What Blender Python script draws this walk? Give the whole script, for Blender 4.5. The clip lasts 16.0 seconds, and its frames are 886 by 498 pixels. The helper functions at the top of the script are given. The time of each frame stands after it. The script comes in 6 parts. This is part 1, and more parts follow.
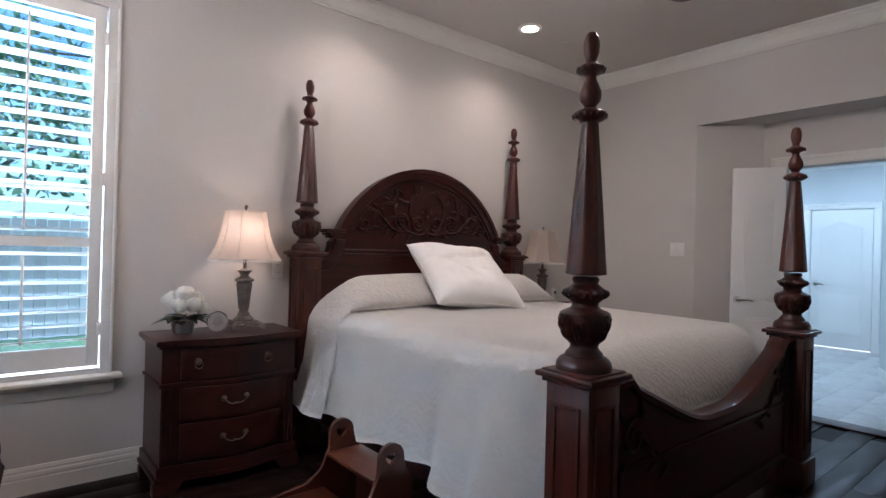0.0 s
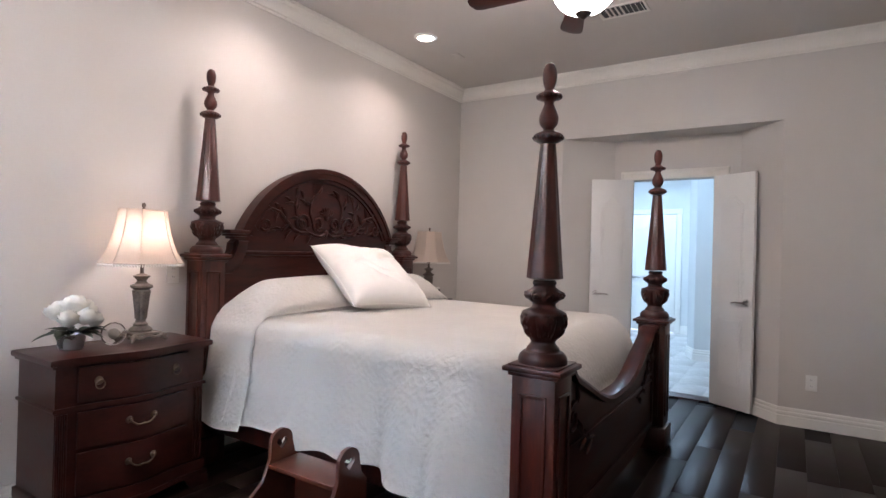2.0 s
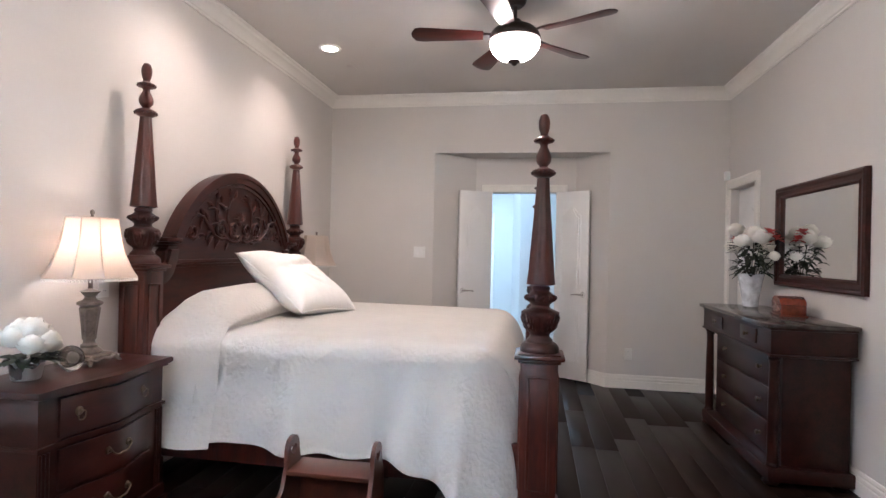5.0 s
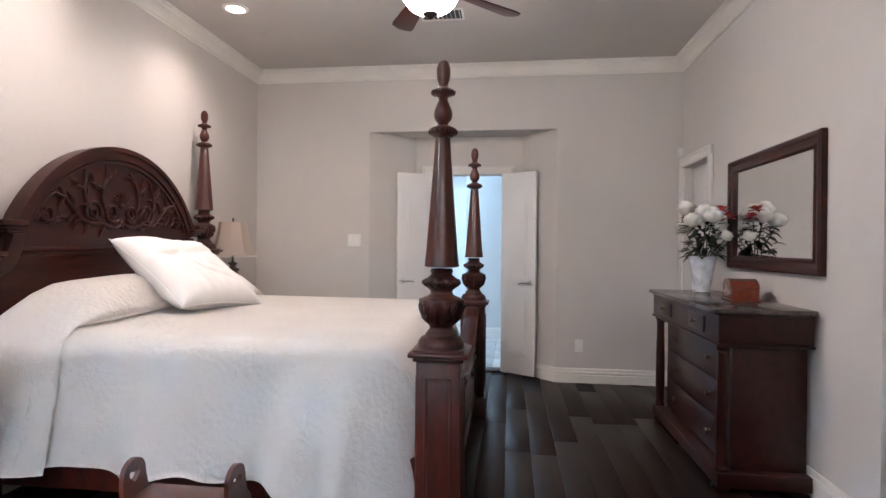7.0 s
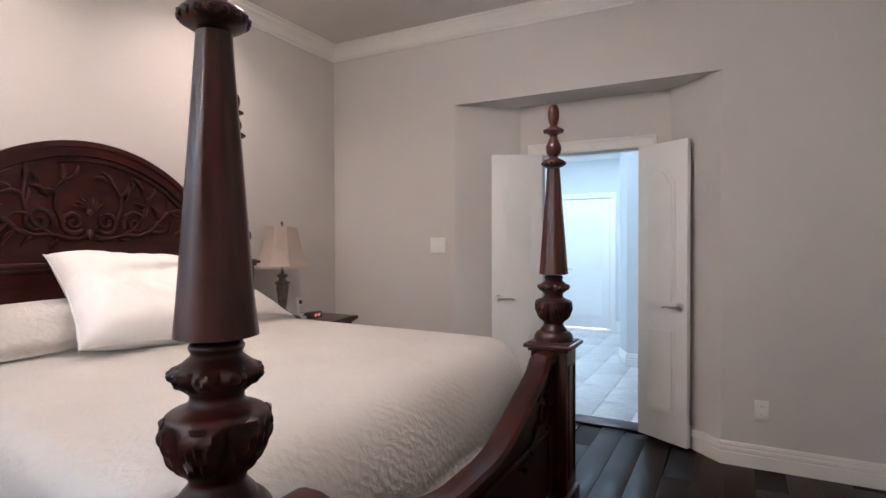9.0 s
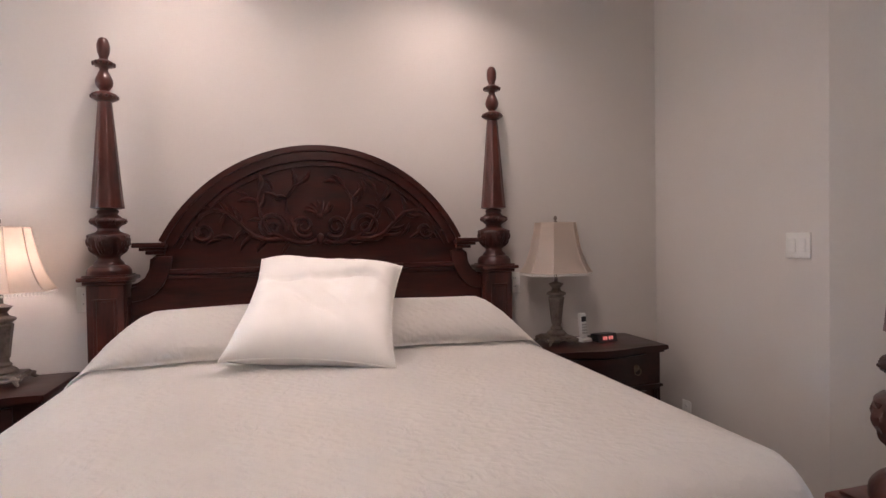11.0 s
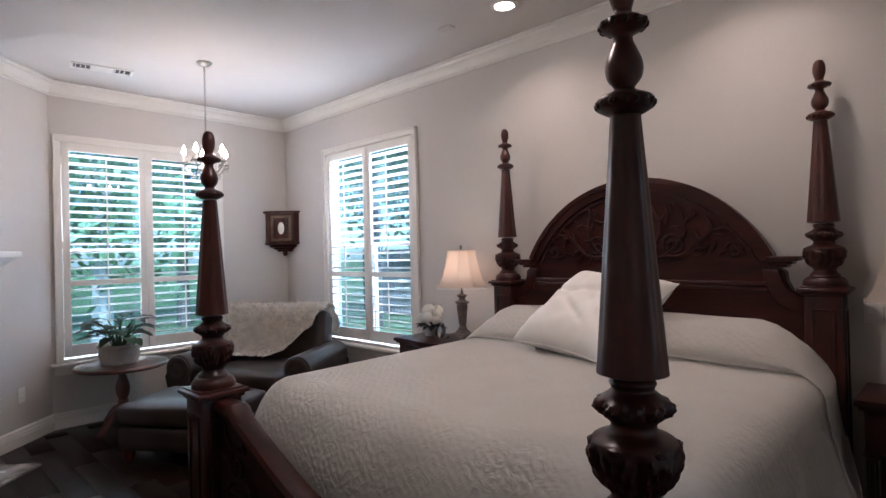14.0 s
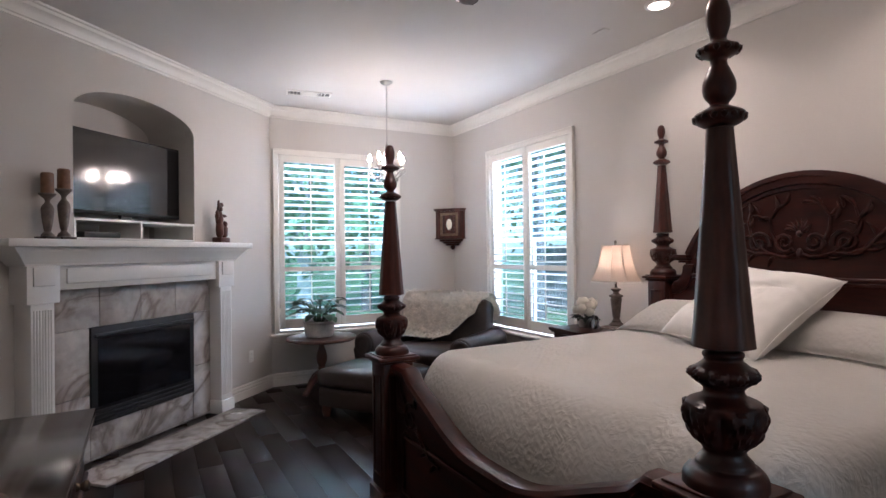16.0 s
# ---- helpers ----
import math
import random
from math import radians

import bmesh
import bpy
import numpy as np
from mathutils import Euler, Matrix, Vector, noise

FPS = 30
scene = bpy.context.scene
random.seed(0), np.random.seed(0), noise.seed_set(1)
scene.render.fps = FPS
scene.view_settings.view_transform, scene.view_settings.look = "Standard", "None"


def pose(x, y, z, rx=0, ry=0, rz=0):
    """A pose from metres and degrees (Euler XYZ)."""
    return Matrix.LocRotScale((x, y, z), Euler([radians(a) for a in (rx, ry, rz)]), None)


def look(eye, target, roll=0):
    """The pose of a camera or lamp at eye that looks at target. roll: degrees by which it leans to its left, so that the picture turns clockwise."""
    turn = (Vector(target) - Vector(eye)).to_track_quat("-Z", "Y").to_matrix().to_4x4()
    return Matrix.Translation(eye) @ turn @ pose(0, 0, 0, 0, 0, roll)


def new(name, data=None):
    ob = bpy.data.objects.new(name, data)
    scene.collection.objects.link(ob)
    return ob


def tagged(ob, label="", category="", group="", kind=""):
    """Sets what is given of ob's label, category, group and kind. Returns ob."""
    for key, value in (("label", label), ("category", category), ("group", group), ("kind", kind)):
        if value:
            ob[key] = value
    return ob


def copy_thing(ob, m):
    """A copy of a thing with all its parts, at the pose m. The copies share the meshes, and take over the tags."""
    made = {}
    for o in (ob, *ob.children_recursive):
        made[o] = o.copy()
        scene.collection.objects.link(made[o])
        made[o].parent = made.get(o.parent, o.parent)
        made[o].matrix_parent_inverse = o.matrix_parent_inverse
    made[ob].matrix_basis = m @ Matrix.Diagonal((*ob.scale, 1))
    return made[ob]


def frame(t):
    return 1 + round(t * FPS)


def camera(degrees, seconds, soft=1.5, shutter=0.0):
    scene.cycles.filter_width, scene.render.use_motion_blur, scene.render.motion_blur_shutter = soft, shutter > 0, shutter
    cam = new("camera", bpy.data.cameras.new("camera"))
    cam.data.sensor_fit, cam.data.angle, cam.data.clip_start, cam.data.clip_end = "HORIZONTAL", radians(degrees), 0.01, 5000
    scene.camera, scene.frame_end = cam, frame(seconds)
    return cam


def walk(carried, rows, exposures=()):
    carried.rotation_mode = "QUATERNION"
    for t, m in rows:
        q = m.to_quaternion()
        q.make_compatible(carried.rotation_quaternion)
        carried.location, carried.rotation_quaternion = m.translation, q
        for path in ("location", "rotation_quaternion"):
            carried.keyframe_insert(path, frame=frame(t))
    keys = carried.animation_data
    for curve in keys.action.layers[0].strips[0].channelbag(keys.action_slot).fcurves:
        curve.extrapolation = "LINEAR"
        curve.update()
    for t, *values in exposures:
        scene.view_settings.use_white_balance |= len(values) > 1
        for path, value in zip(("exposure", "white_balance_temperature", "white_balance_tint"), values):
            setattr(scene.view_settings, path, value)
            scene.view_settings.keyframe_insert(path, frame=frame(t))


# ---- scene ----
cam = camera(78.1, 16.0)
PATH = [
    (0, (-4.707, -3.428, 1.277), (-3.427, -1.891, 1.283), 1.5),
    (0.5, (-4.79, -3.405, 1.286), (-3.38, -1.987, 1.295), 1.4),
    (1, (-4.911, -3.365, 1.289), (-3.398, -2.058, 1.299), 1.6),
    (1.5, (-5.022, -3.277, 1.296), (-3.418, -2.082, 1.305), 1.5),
    (2, (-5.116, -3.117, 1.305), (-3.436, -2.031, 1.311), 1.5),
    (2.5, (-5.266, -2.912, 1.342), (-3.51, -1.955, 1.345), 1.6),
    (3, (-5.435, -2.716, 1.351), (-3.606, -1.906, 1.357), 1.6),
    (5.5, (-5.851, -2.254, 1.362), (-3.868, -1.995, 1.369), 1.2),
    (6, (-5.79, -2.296, 1.324), (-3.802, -2.078, 1.329), 1.0),
    (6.5, (-5.602, -2.412, 1.286), (-3.614, -2.192, 1.281), 0.7),
    (7, (-5.32, -2.577, 1.292), (-3.335, -2.334, 1.281), 0.5),
    (7.5, (-4.953, -2.747, 1.342), (-2.974, -2.46, 1.327), 0.3),
    (8, (-4.606, -2.997, 1.363), (-2.652, -2.573, 1.337), 0.4),
    (10.5, (-2.598, -3.116, 1.39), (-1.656, -1.353, 1.362), -0.9),
    (11, (-2.302, -3.034, 1.402), (-1.755, -1.110, 1.362), -0.9),
    (11.5, (-1.866, -2.87, 1.402), (-1.832, -0.871, 1.389), -1.0),
    (12, (-1.573, -2.861, 1.376), (-2.061, -0.921, 1.397), -0.9),
    (12.5, (-1.385, -3.03, 1.40), (-2.094, -1.172, 1.42), -1.1),
    (12.8, (-1.223, -3.163, 1.461), (-2.094, -1.363, 1.454), -1.6),
    (13, (-1.092, -3.197, 1.446), (-2.079, -1.457, 1.455), -1.4),
    (13.5, (-0.843, -3.261, 1.455), (-2.104, -1.709, 1.476), -1.6),
    (14, (-0.656, -3.356, 1.459), (-2.045, -1.916, 1.475), -1.4),
    (14.5, (-0.509, -3.424, 1.467), (-2.007, -2.099, 1.48), -1.4),
    (15, (-0.445, -3.455, 1.473), (-2.059, -2.275, 1.484), -1.1),
    (15.5, (-0.363, -3.483, 1.456), (-2.056, -2.418, 1.468), -0.8),
    (16, (-0.33, -3.504, 1.44), (-2.086, -2.546, 1.452), -0.7),
]
EXPOSURES = [(0.0, 1.08, 5680, 20), (1.5, 1.64, 5800, 21), (5.5, 1.86, 5830, 20), (8.0, 1.92, 5850, 20), (10.5, 1.22, 6100, 26), (11.0, 1.43, 6080, 26), (11.5, 1.42, 6000, 25), (12.0, 1.28, 5980, 24),
             (12.5, 1.06, 5950, 23), (13.0, 0.95, 5900, 23), (14.0, 0.78, 5860, 22), (14.5, 0.82, 5860, 22), (15.5, 0.95, 5880, 22), (16.0, 1.0, 5900, 22)]
walk(cam, [(t, look(e, g, r)) for t, e, g, r in PATH], EXPOSURES)

# ---- world, sun, lights ----
world = bpy.data.worlds.new("sky")
scene.world = world
world.use_nodes = True
_n = world.node_tree.nodes
_sky = _n.new("ShaderNodeTexSky")
_sky.sky_type, _sky.sun_disc = "NISHITA", False
_sky.sun_elevation, _sky.sun_rotation = radians(50), radians(124)
world.node_tree.links.new(_sky.outputs[0], _n["Background"].inputs[0])
_n["Background"].inputs[1].default_value = 0.15


def lamp(name, kind, m, watts, colour, size=0.05, spread=None):
    d = bpy.data.lights.new(name, kind)
    d.energy, d.color = watts, colour
    if kind == "AREA":
        d.shape, d.size = "DISK", size
        if spread:
            d.spread = radians(spread)
    elif kind == "SUN":
        d.angle = radians(0.5)
    else:
        d.shadow_soft_size = size
    ob = new(name, d)
    ob.matrix_world = m
    return ob


WARM, NEUTRAL, COOL = (1.0, 0.82, 0.66), (1.0, 0.88, 0.78), (0.62, 0.86, 1.0)
lamp("sun", "SUN", look((30, -20, 43), (0, 0, 0)), 5.0, (1.0, 0.96, 0.88))
DOWN = [(-1.46, -0.53), (-2.78, -0.53)]
for dx, dy in DOWN:
    lamp("downlight_lamp", "AREA", look((dx, dy, 3.035), (dx, dy + 0.001, 0)), 2.6, WARM, 0.11, 130)
lamp("table_lamp_bulb", "POINT", pose(-3.53, -0.175, 1.33), 2.0, (1.0, 0.82, 0.66), 0.035)
# Lamps added above the eaves to boost sky light through the two windows.
for m in (look((-4.9, 1.5, 3.7), (-4.6, -1.2, 0.5)), look((-7.95, -1.55, 3.7), (-5.2, -1.6, 0.5))):
    lamp("window_fill_lamp", "AREA", m, 360, (0.82, 0.92, 1.0), 1.6)
for bx, by in ((1.6, -1.6), (3.6, -0.3), (3.6, -1.7), (1.6, 0.2)):
    lamp("bath_ceiling_lamp", "AREA", look((bx, by, 2.735), (bx, by + 0.001, 0)), 9, COOL, 0.3)


# ---- materials ----
def mat(name, col, rough=0.5, metal=0.0, var=0.12, scale=6.0, fine=60.0, bump=0.05, stretch=(1, 1, 1), coat=0.0, dark=None, spec=0.5, island=0.0, sheen=0.0, hi=None, rvar=0.07):
    m = bpy.data.materials.new(name)
    m.use_nodes = True
    nt = m.node_tree
    b = nt.nodes["Principled BSDF"]
    tc = nt.nodes.new("ShaderNodeTexCoord")
    mp = nt.nodes.new("ShaderNodeMapping")
    mp.inputs["Scale"].default_value = stretch
    nt.links.new(tc.outputs["Object"], mp.inputs[0])
    big, small = nt.nodes.new("ShaderNodeTexNoise"), nt.nodes.new("ShaderNodeTexNoise")
    big.inputs["Scale"].default_value, small.inputs["Scale"].default_value = scale, fine
    big.inputs["Detail"].default_value, small.inputs["Detail"].default_value = 4, 3
    for q in (big, small):
        nt.links.new(mp.outputs[0], q.inputs[0])
    ramp = nt.nodes.new("ShaderNodeValToRGB")
    lo = dark or [c * (1 - var) for c in col]
    top = hi or [min(1, c * (1 + var)) for c in col]
    ramp.color_ramp.elements[0].position, ramp.color_ramp.elements[1].position = 0.32, 0.68
    ramp.color_ramp.elements[0].color, ramp.color_ramp.elements[1].color = (*lo, 1), (*top, 1)
    mixn = nt.nodes.new("ShaderNodeMath")
    mixn.operation = "MULTIPLY_ADD"
    nt.links.new(small.outputs[0], mixn.inputs[0])
    mixn.inputs[1].default_value = 0.35
    sub = nt.nodes.new("ShaderNodeMath")
    sub.operation = "MULTIPLY_ADD"
    nt.links.new(big.outputs[0], sub.inputs[0])
    sub.inputs[1].default_value, sub.inputs[2].default_value = 0.75, -0.05
    nt.links.new(sub.outputs[0], mixn.inputs[2])
    fac = mixn.outputs[0]
    if island:
        oi = nt.nodes.new("ShaderNodeObjectInfo")
        ad = nt.nodes.new("ShaderNodeMath")
        ad.operation = "MULTIPLY_ADD"
        nt.links.new(oi.outputs["Random"], ad.inputs[0])
        ad.inputs[1].default_value = island
        nt.links.new(fac, ad.inputs[2])
        fac = ad.outputs[0]
    nt.links.new(fac, ramp.inputs[0])
    nt.links.new(ramp.outputs[0], b.inputs["Base Color"])
    rr = nt.nodes.new("ShaderNodeMapRange")
    rr.inputs["To Min"].default_value, rr.inputs["To Max"].default_value = max(0.02, rough - rvar), min(1, rough + rvar)
    nt.links.new(big.outputs[0], rr.inputs[0])
    nt.links.new(rr.outputs[0], b.inputs["Roughness"])
    b.inputs["Metallic"].default_value = metal
    b.inputs["Specular IOR Level"].default_value = spec
    b.inputs["Coat Weight"].default_value = coat
    b.inputs["Coat Roughness"].default_value = 0.12
    b.inputs["Sheen Weight"].default_value = sheen
    if bump:
        bp = nt.nodes.new("ShaderNodeBump")
        bp.inputs["Strength"].default_value, bp.inputs["Distance"].default_value = bump, 0.01
        nt.links.new(small.outputs[0], bp.inputs["Height"])
        nt.links.new(bp.outputs[0], b.inputs["Normal"])
    return m


def glow(name, col, strength):
    m = bpy.data.materials.new(name)
    m.use_nodes = True
    b = m.node_tree.nodes["Principled BSDF"]
    b.inputs["Base Color"].default_value = (0.9, 0.88, 0.82, 1)
    b.inputs["Emission Color"].default_value, b.inputs["Emission Strength"].default_value = (*col, 1), strength
    return m


def glass(name, col=(1, 1, 1), rough=0.0, ior=1.45):
    m = bpy.data.materials.new(name)
    m.use_nodes = True
    b = m.node_tree.nodes["Principled BSDF"]
    b.inputs["Base Color"].default_value = (*col, 1)
    b.inputs["Transmission Weight"].default_value, b.inputs["Roughness"].default_value, b.inputs["IOR"].default_value = 1, rough, ior
    return m


WALL = mat("wall_paint", (0.60, 0.565, 0.525), 0.75, var=0.025, scale=1.5, fine=90, bump=0.05)
CEIL = mat("ceiling_paint", (0.62, 0.585, 0.545), 0.85, var=0.03, scale=2, fine=120, bump=0.08)
TRIM = mat("trim_paint", (0.78, 0.75, 0.69), 0.4, var=0.03, scale=3, fine=40, bump=0.02)
WHITE = mat("white_paint", (0.80, 0.79, 0.76), 0.4, var=0.02, scale=3, fine=40, bump=0.02)
WOOD = mat("mahogany", (0.085, 0.022, 0.013), 0.34, var=0.4, scale=5, fine=26, bump=0.03, stretch=(3, 3, 0.5), coat=0.2, spec=0.4, dark=(0.017, 0.004, 0.003), hi=(0.084, 0.0172, 0.0096))
WOODX = mat("mahogany_cross", (0.075, 0.02, 0.012), 0.34, var=0.4, scale=5, fine=26, bump=0.03, stretch=(0.5, 3, 3), coat=0.1, spec=0.3, dark=(0.012, 0.0030, 0.0025), hi=(0.054, 0.0095, 0.0058))
CARVE = mat("carved_mahogany", (0.06, 0.017, 0.011), 0.38, var=0.4, scale=14, fine=50, bump=0.08, coat=0.12, spec=0.35, dark=(0.009, 0.0027, 0.0024), hi=(0.054, 0.0108, 0.0066))
DARKWOOD = mat("dark_cabinet_wood", (0.022, 0.008, 0.006), 0.33, var=0.4, scale=5, fine=26, bump=0.03, stretch=(1, 3, 3), coat=0.12, spec=0.35, dark=(0.011, 0.0030, 0.0024), hi=(0.040, 0.0084, 0.0055))
CHERRY = mat("cherry_wood", (0.072, 0.018, 0.009), 0.32, var=0.3, scale=5, fine=30, bump=0.03, stretch=(1, 3, 3), coat=0.3)
REDWOOD = mat("polished_red_wood", (0.16, 0.032, 0.015), 0.22, var=0.3, scale=9, fine=40, bump=0.02, stretch=(1, 3, 3), coat=0.5)
FLOORW = mat("dark_plank", (0.030, 0.018, 0.014), 0.34, var=0.4, scale=3, fine=22, bump=0.035, stretch=(0.4, 5, 3), dark=(0.0105, 0.0054, 0.0038), hi=(0.0150, 0.0075, 0.0053), island=0.01, spec=0.13, rvar=0.015)
GAP = mat("floor_gap", (0.008, 0.006, 0.005), 0.8)
CUSH = mat("white_linen", (0.80, 0.77, 0.72), 0.9, var=0.03, scale=8, fine=250, bump=0.12, sheen=0.2)
BRASS = mat("aged_brass", (0.16, 0.12, 0.085), 0.38, metal=0.9, var=0.3, scale=20, bump=0.06)
BRONZE = mat("oil_rubbed_bronze", (0.035, 0.024, 0.020), 0.4, metal=0.55, var=0.3, scale=12, bump=0.05)
PEWTER = mat("weathered_lamp_finish", (0.15, 0.12, 0.10), 0.55, metal=0.25, var=0.4, scale=18, fine=90, bump=0.15)
BLACK = mat("black_metal", (0.012, 0.012, 0.013), 0.4, var=0.3, scale=5, bump=0.03)
SCREEN = mat("tv_glass", (0.008, 0.008, 0.010), 0.06, var=0.1, bump=0.0, coat=0.5)
LEATHER = mat("dark_leather", (0.040, 0.027, 0.023), 0.36, var=0.35, scale=4, fine=140, bump=0.14)
FLEECE = mat("sheepskin", (0.84, 0.76, 0.66), 0.95, var=0.15, scale=14, fine=160, bump=0.7, sheen=0.5)
LEAF = mat("leaf_green", (0.022, 0.055, 0.020), 0.5, var=0.4, scale=12, bump=0.05)
DULLLEAF = mat("silk_leaf", (0.026, 0.036, 0.02), 0.6, var=0.4, scale=20, bump=0.05)
PETAL = mat("white_petal", (0.82, 0.79, 0.70), 0.8, var=0.05, scale=25, bump=0.1)
REDPETAL = mat("red_petal", (0.48, 0.06, 0.05), 0.7, var=0.25, scale=25, bump=0.1)
POT = mat("glazed_pot", (0.42, 0.40, 0.36), 0.4, var=0.25, scale=12, bump=0.1)
SILVER = mat("silver_pot", (0.6, 0.6, 0.58), 0.28, metal=0.8, var=0.1, scale=10)
NICKEL = mat("brushed_nickel", (0.42, 0.40, 0.37), 0.3, metal=1.0, var=0.08, scale=30)
GRANITE = mat("dark_marble_top", (0.045, 0.035, 0.032), 0.12, var=0.7, scale=9, fine=45, bump=0.0, dark=(0.02, 0.015, 0.014), hi=(0.11, 0.09, 0.08))
PLASTIC = mat("white_plastic", (0.78, 0.77, 0.73), 0.35, var=0.02)
DARKPLASTIC = mat("black_plastic", (0.015, 0.014, 0.015), 0.35, var=0.1)
REDLED = glow("red_digits", (1.0, 0.06, 0.04), 0.15)
CANDLE = mat("brown_candle", (0.20, 0.10, 0.055), 0.55, var=0.2, scale=20, bump=0.08)
TILE = mat("grey_floor_tile", (0.44, 0.44, 0.43), 0.3, var=0.3, scale=3, fine=20, bump=0.03, island=0.12)
BATHWALL = mat("bath_wall_paint", (0.62, 0.64, 0.64), 0.7, var=0.03, scale=2)
GRASS = mat("lawn", (0.07, 0.13, 0.035), 0.9, var=0.4, scale=0.6, fine=25, bump=0.4)
BARK = mat("bark", (0.12, 0.10, 0.085), 0.9, var=0.4, scale=4, fine=25, bump=0.5)
PALEBARK = mat("pale_bark", (0.50, 0.47, 0.42), 0.8, var=0.2, scale=4, fine=25, bump=0.3)
FOLIAGE = mat("tree_foliage", (0.10, 0.17, 0.075), 0.6, var=0.55, scale=1.2, fine=9, bump=0.0)
FENCEW = mat("fence_wood", (0.20, 0.17, 0.15), 0.85, var=0.25, scale=3, fine=30, bump=0.2, stretch=(3, 3, 0.4), island=0.2)
BRICK = mat("house_brick", (0.30, 0.19, 0.14), 0.85, var=0.35, scale=4, fine=30, bump=0.2)
GLOBE = glow("lit_glass_bowl", (1.0, 0.86, 0.70), 26)
BULB = glow("lit_candle_bulb", (1.0, 0.84, 0.68), 210)
DISC = glow("lit_downlight", (1.0, 0.86, 0.68), 12)
BATHDISC = glow("lit_bath_downlight", (0.7, 0.9, 1.0), 4)
# Blue tint put into the glass imitates cyan daylight on the view outside.
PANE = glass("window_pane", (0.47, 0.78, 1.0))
CRYSTAL = glass("crystal", (0.97, 0.97, 1.0), 0.0, 1.5)
VASEGLASS = mat("frosted_vase", (0.62, 0.64, 0.66), 0.25, var=0.25, scale=16, fine=40, bump=0.3)
MIRROR = bpy.data.materials.new("mirror_glass")
MIRROR.use_nodes = True
_b = MIRROR.node_tree.nodes["Principled BSDF"]
_b.inputs["Metallic"].default_value, _b.inputs["Roughness"].default_value = 1, 0.01
_b.inputs["Base Color"].default_value = (0.88, 0.9, 0.9, 1)


def shade_material():
    m = bpy.data.materials.new("lamp_shade_linen")
    m.use_nodes = True
    nt = m.node_tree
    out = nt.nodes["Material Output"]
    b = nt.nodes["Principled BSDF"]
    b.inputs["Base Color"].default_value, b.inputs["Roughness"].default_value = (0.78, 0.70, 0.62, 1), 0.9
    w = nt.nodes.new("ShaderNodeTexNoise")
    w.inputs["Scale"].default_value, w.inputs["Detail"].default_value = 260, 2
    bp = nt.nodes.new("ShaderNodeBump")
    bp.inputs["Strength"].default_value = 0.1
    nt.links.new(w.outputs[0], bp.inputs["Height"])
    nt.links.new(bp.outputs[0], b.inputs["Normal"])
    t = nt.nodes.new("ShaderNodeBsdfTranslucent")
    t.inputs[0].default_value = (0.66, 0.56, 0.48, 1)
    mx = nt.nodes.new("ShaderNodeMixShader")
    mx.inputs[0].default_value = 0.42
    nt.links.new(b.outputs[0], mx.inputs[1])
    nt.links.new(t.outputs[0], mx.inputs[2])
    nt.links.new(mx.outputs[0], out.inputs[0])
    return m


def marble_material():
    m = mat("veined_marble", (0.40, 0.365, 0.335), 0.25, var=0.34, scale=4.5, fine=14, bump=0.0, island=0.15)
    nt = m.node_tree
    b = nt.nodes["Principled BSDF"]
    tc = nt.nodes.new("ShaderNodeTexCoord")
    w = nt.nodes.new("ShaderNodeTexNoise")
    w.inputs["Scale"].default_value, w.inputs["Detail"].default_value, w.inputs["Distortion"].default_value = 1.5, 8, 1.6
    nt.links.new(tc.outputs["Object"], w.inputs[0])
    r = nt.nodes.new("ShaderNodeValToRGB")
    e = r.color_ramp.elements
    e[0].position, e[0].color = 0.40, (1, 1, 1, 1)
    e[1].position, e[1].color = 0.60, (1, 1, 1, 1)
    for p, c in ((0.455, (0.85, 0.82, 0.8, 1)), (0.50, (0.40, 0.35, 0.32, 1)), (0.545, (0.85, 0.82, 0.8, 1))):
        q = e.new(p)
        q.color = c
    nt.links.new(w.outputs[0], r.inputs[0])
    mx = nt.nodes.new("ShaderNodeMixRGB")
    mx.blend_type = "MULTIPLY"
    mx.inputs[0].default_value = 0.85
    src = b.inputs["Base Color"].links[0].from_socket
    nt.links.new(src, mx.inputs[1])
    nt.links.new(r.outputs[0], mx.inputs[2])
    nt.links.new(mx.outputs[0], b.inputs["Base Color"])
    return m


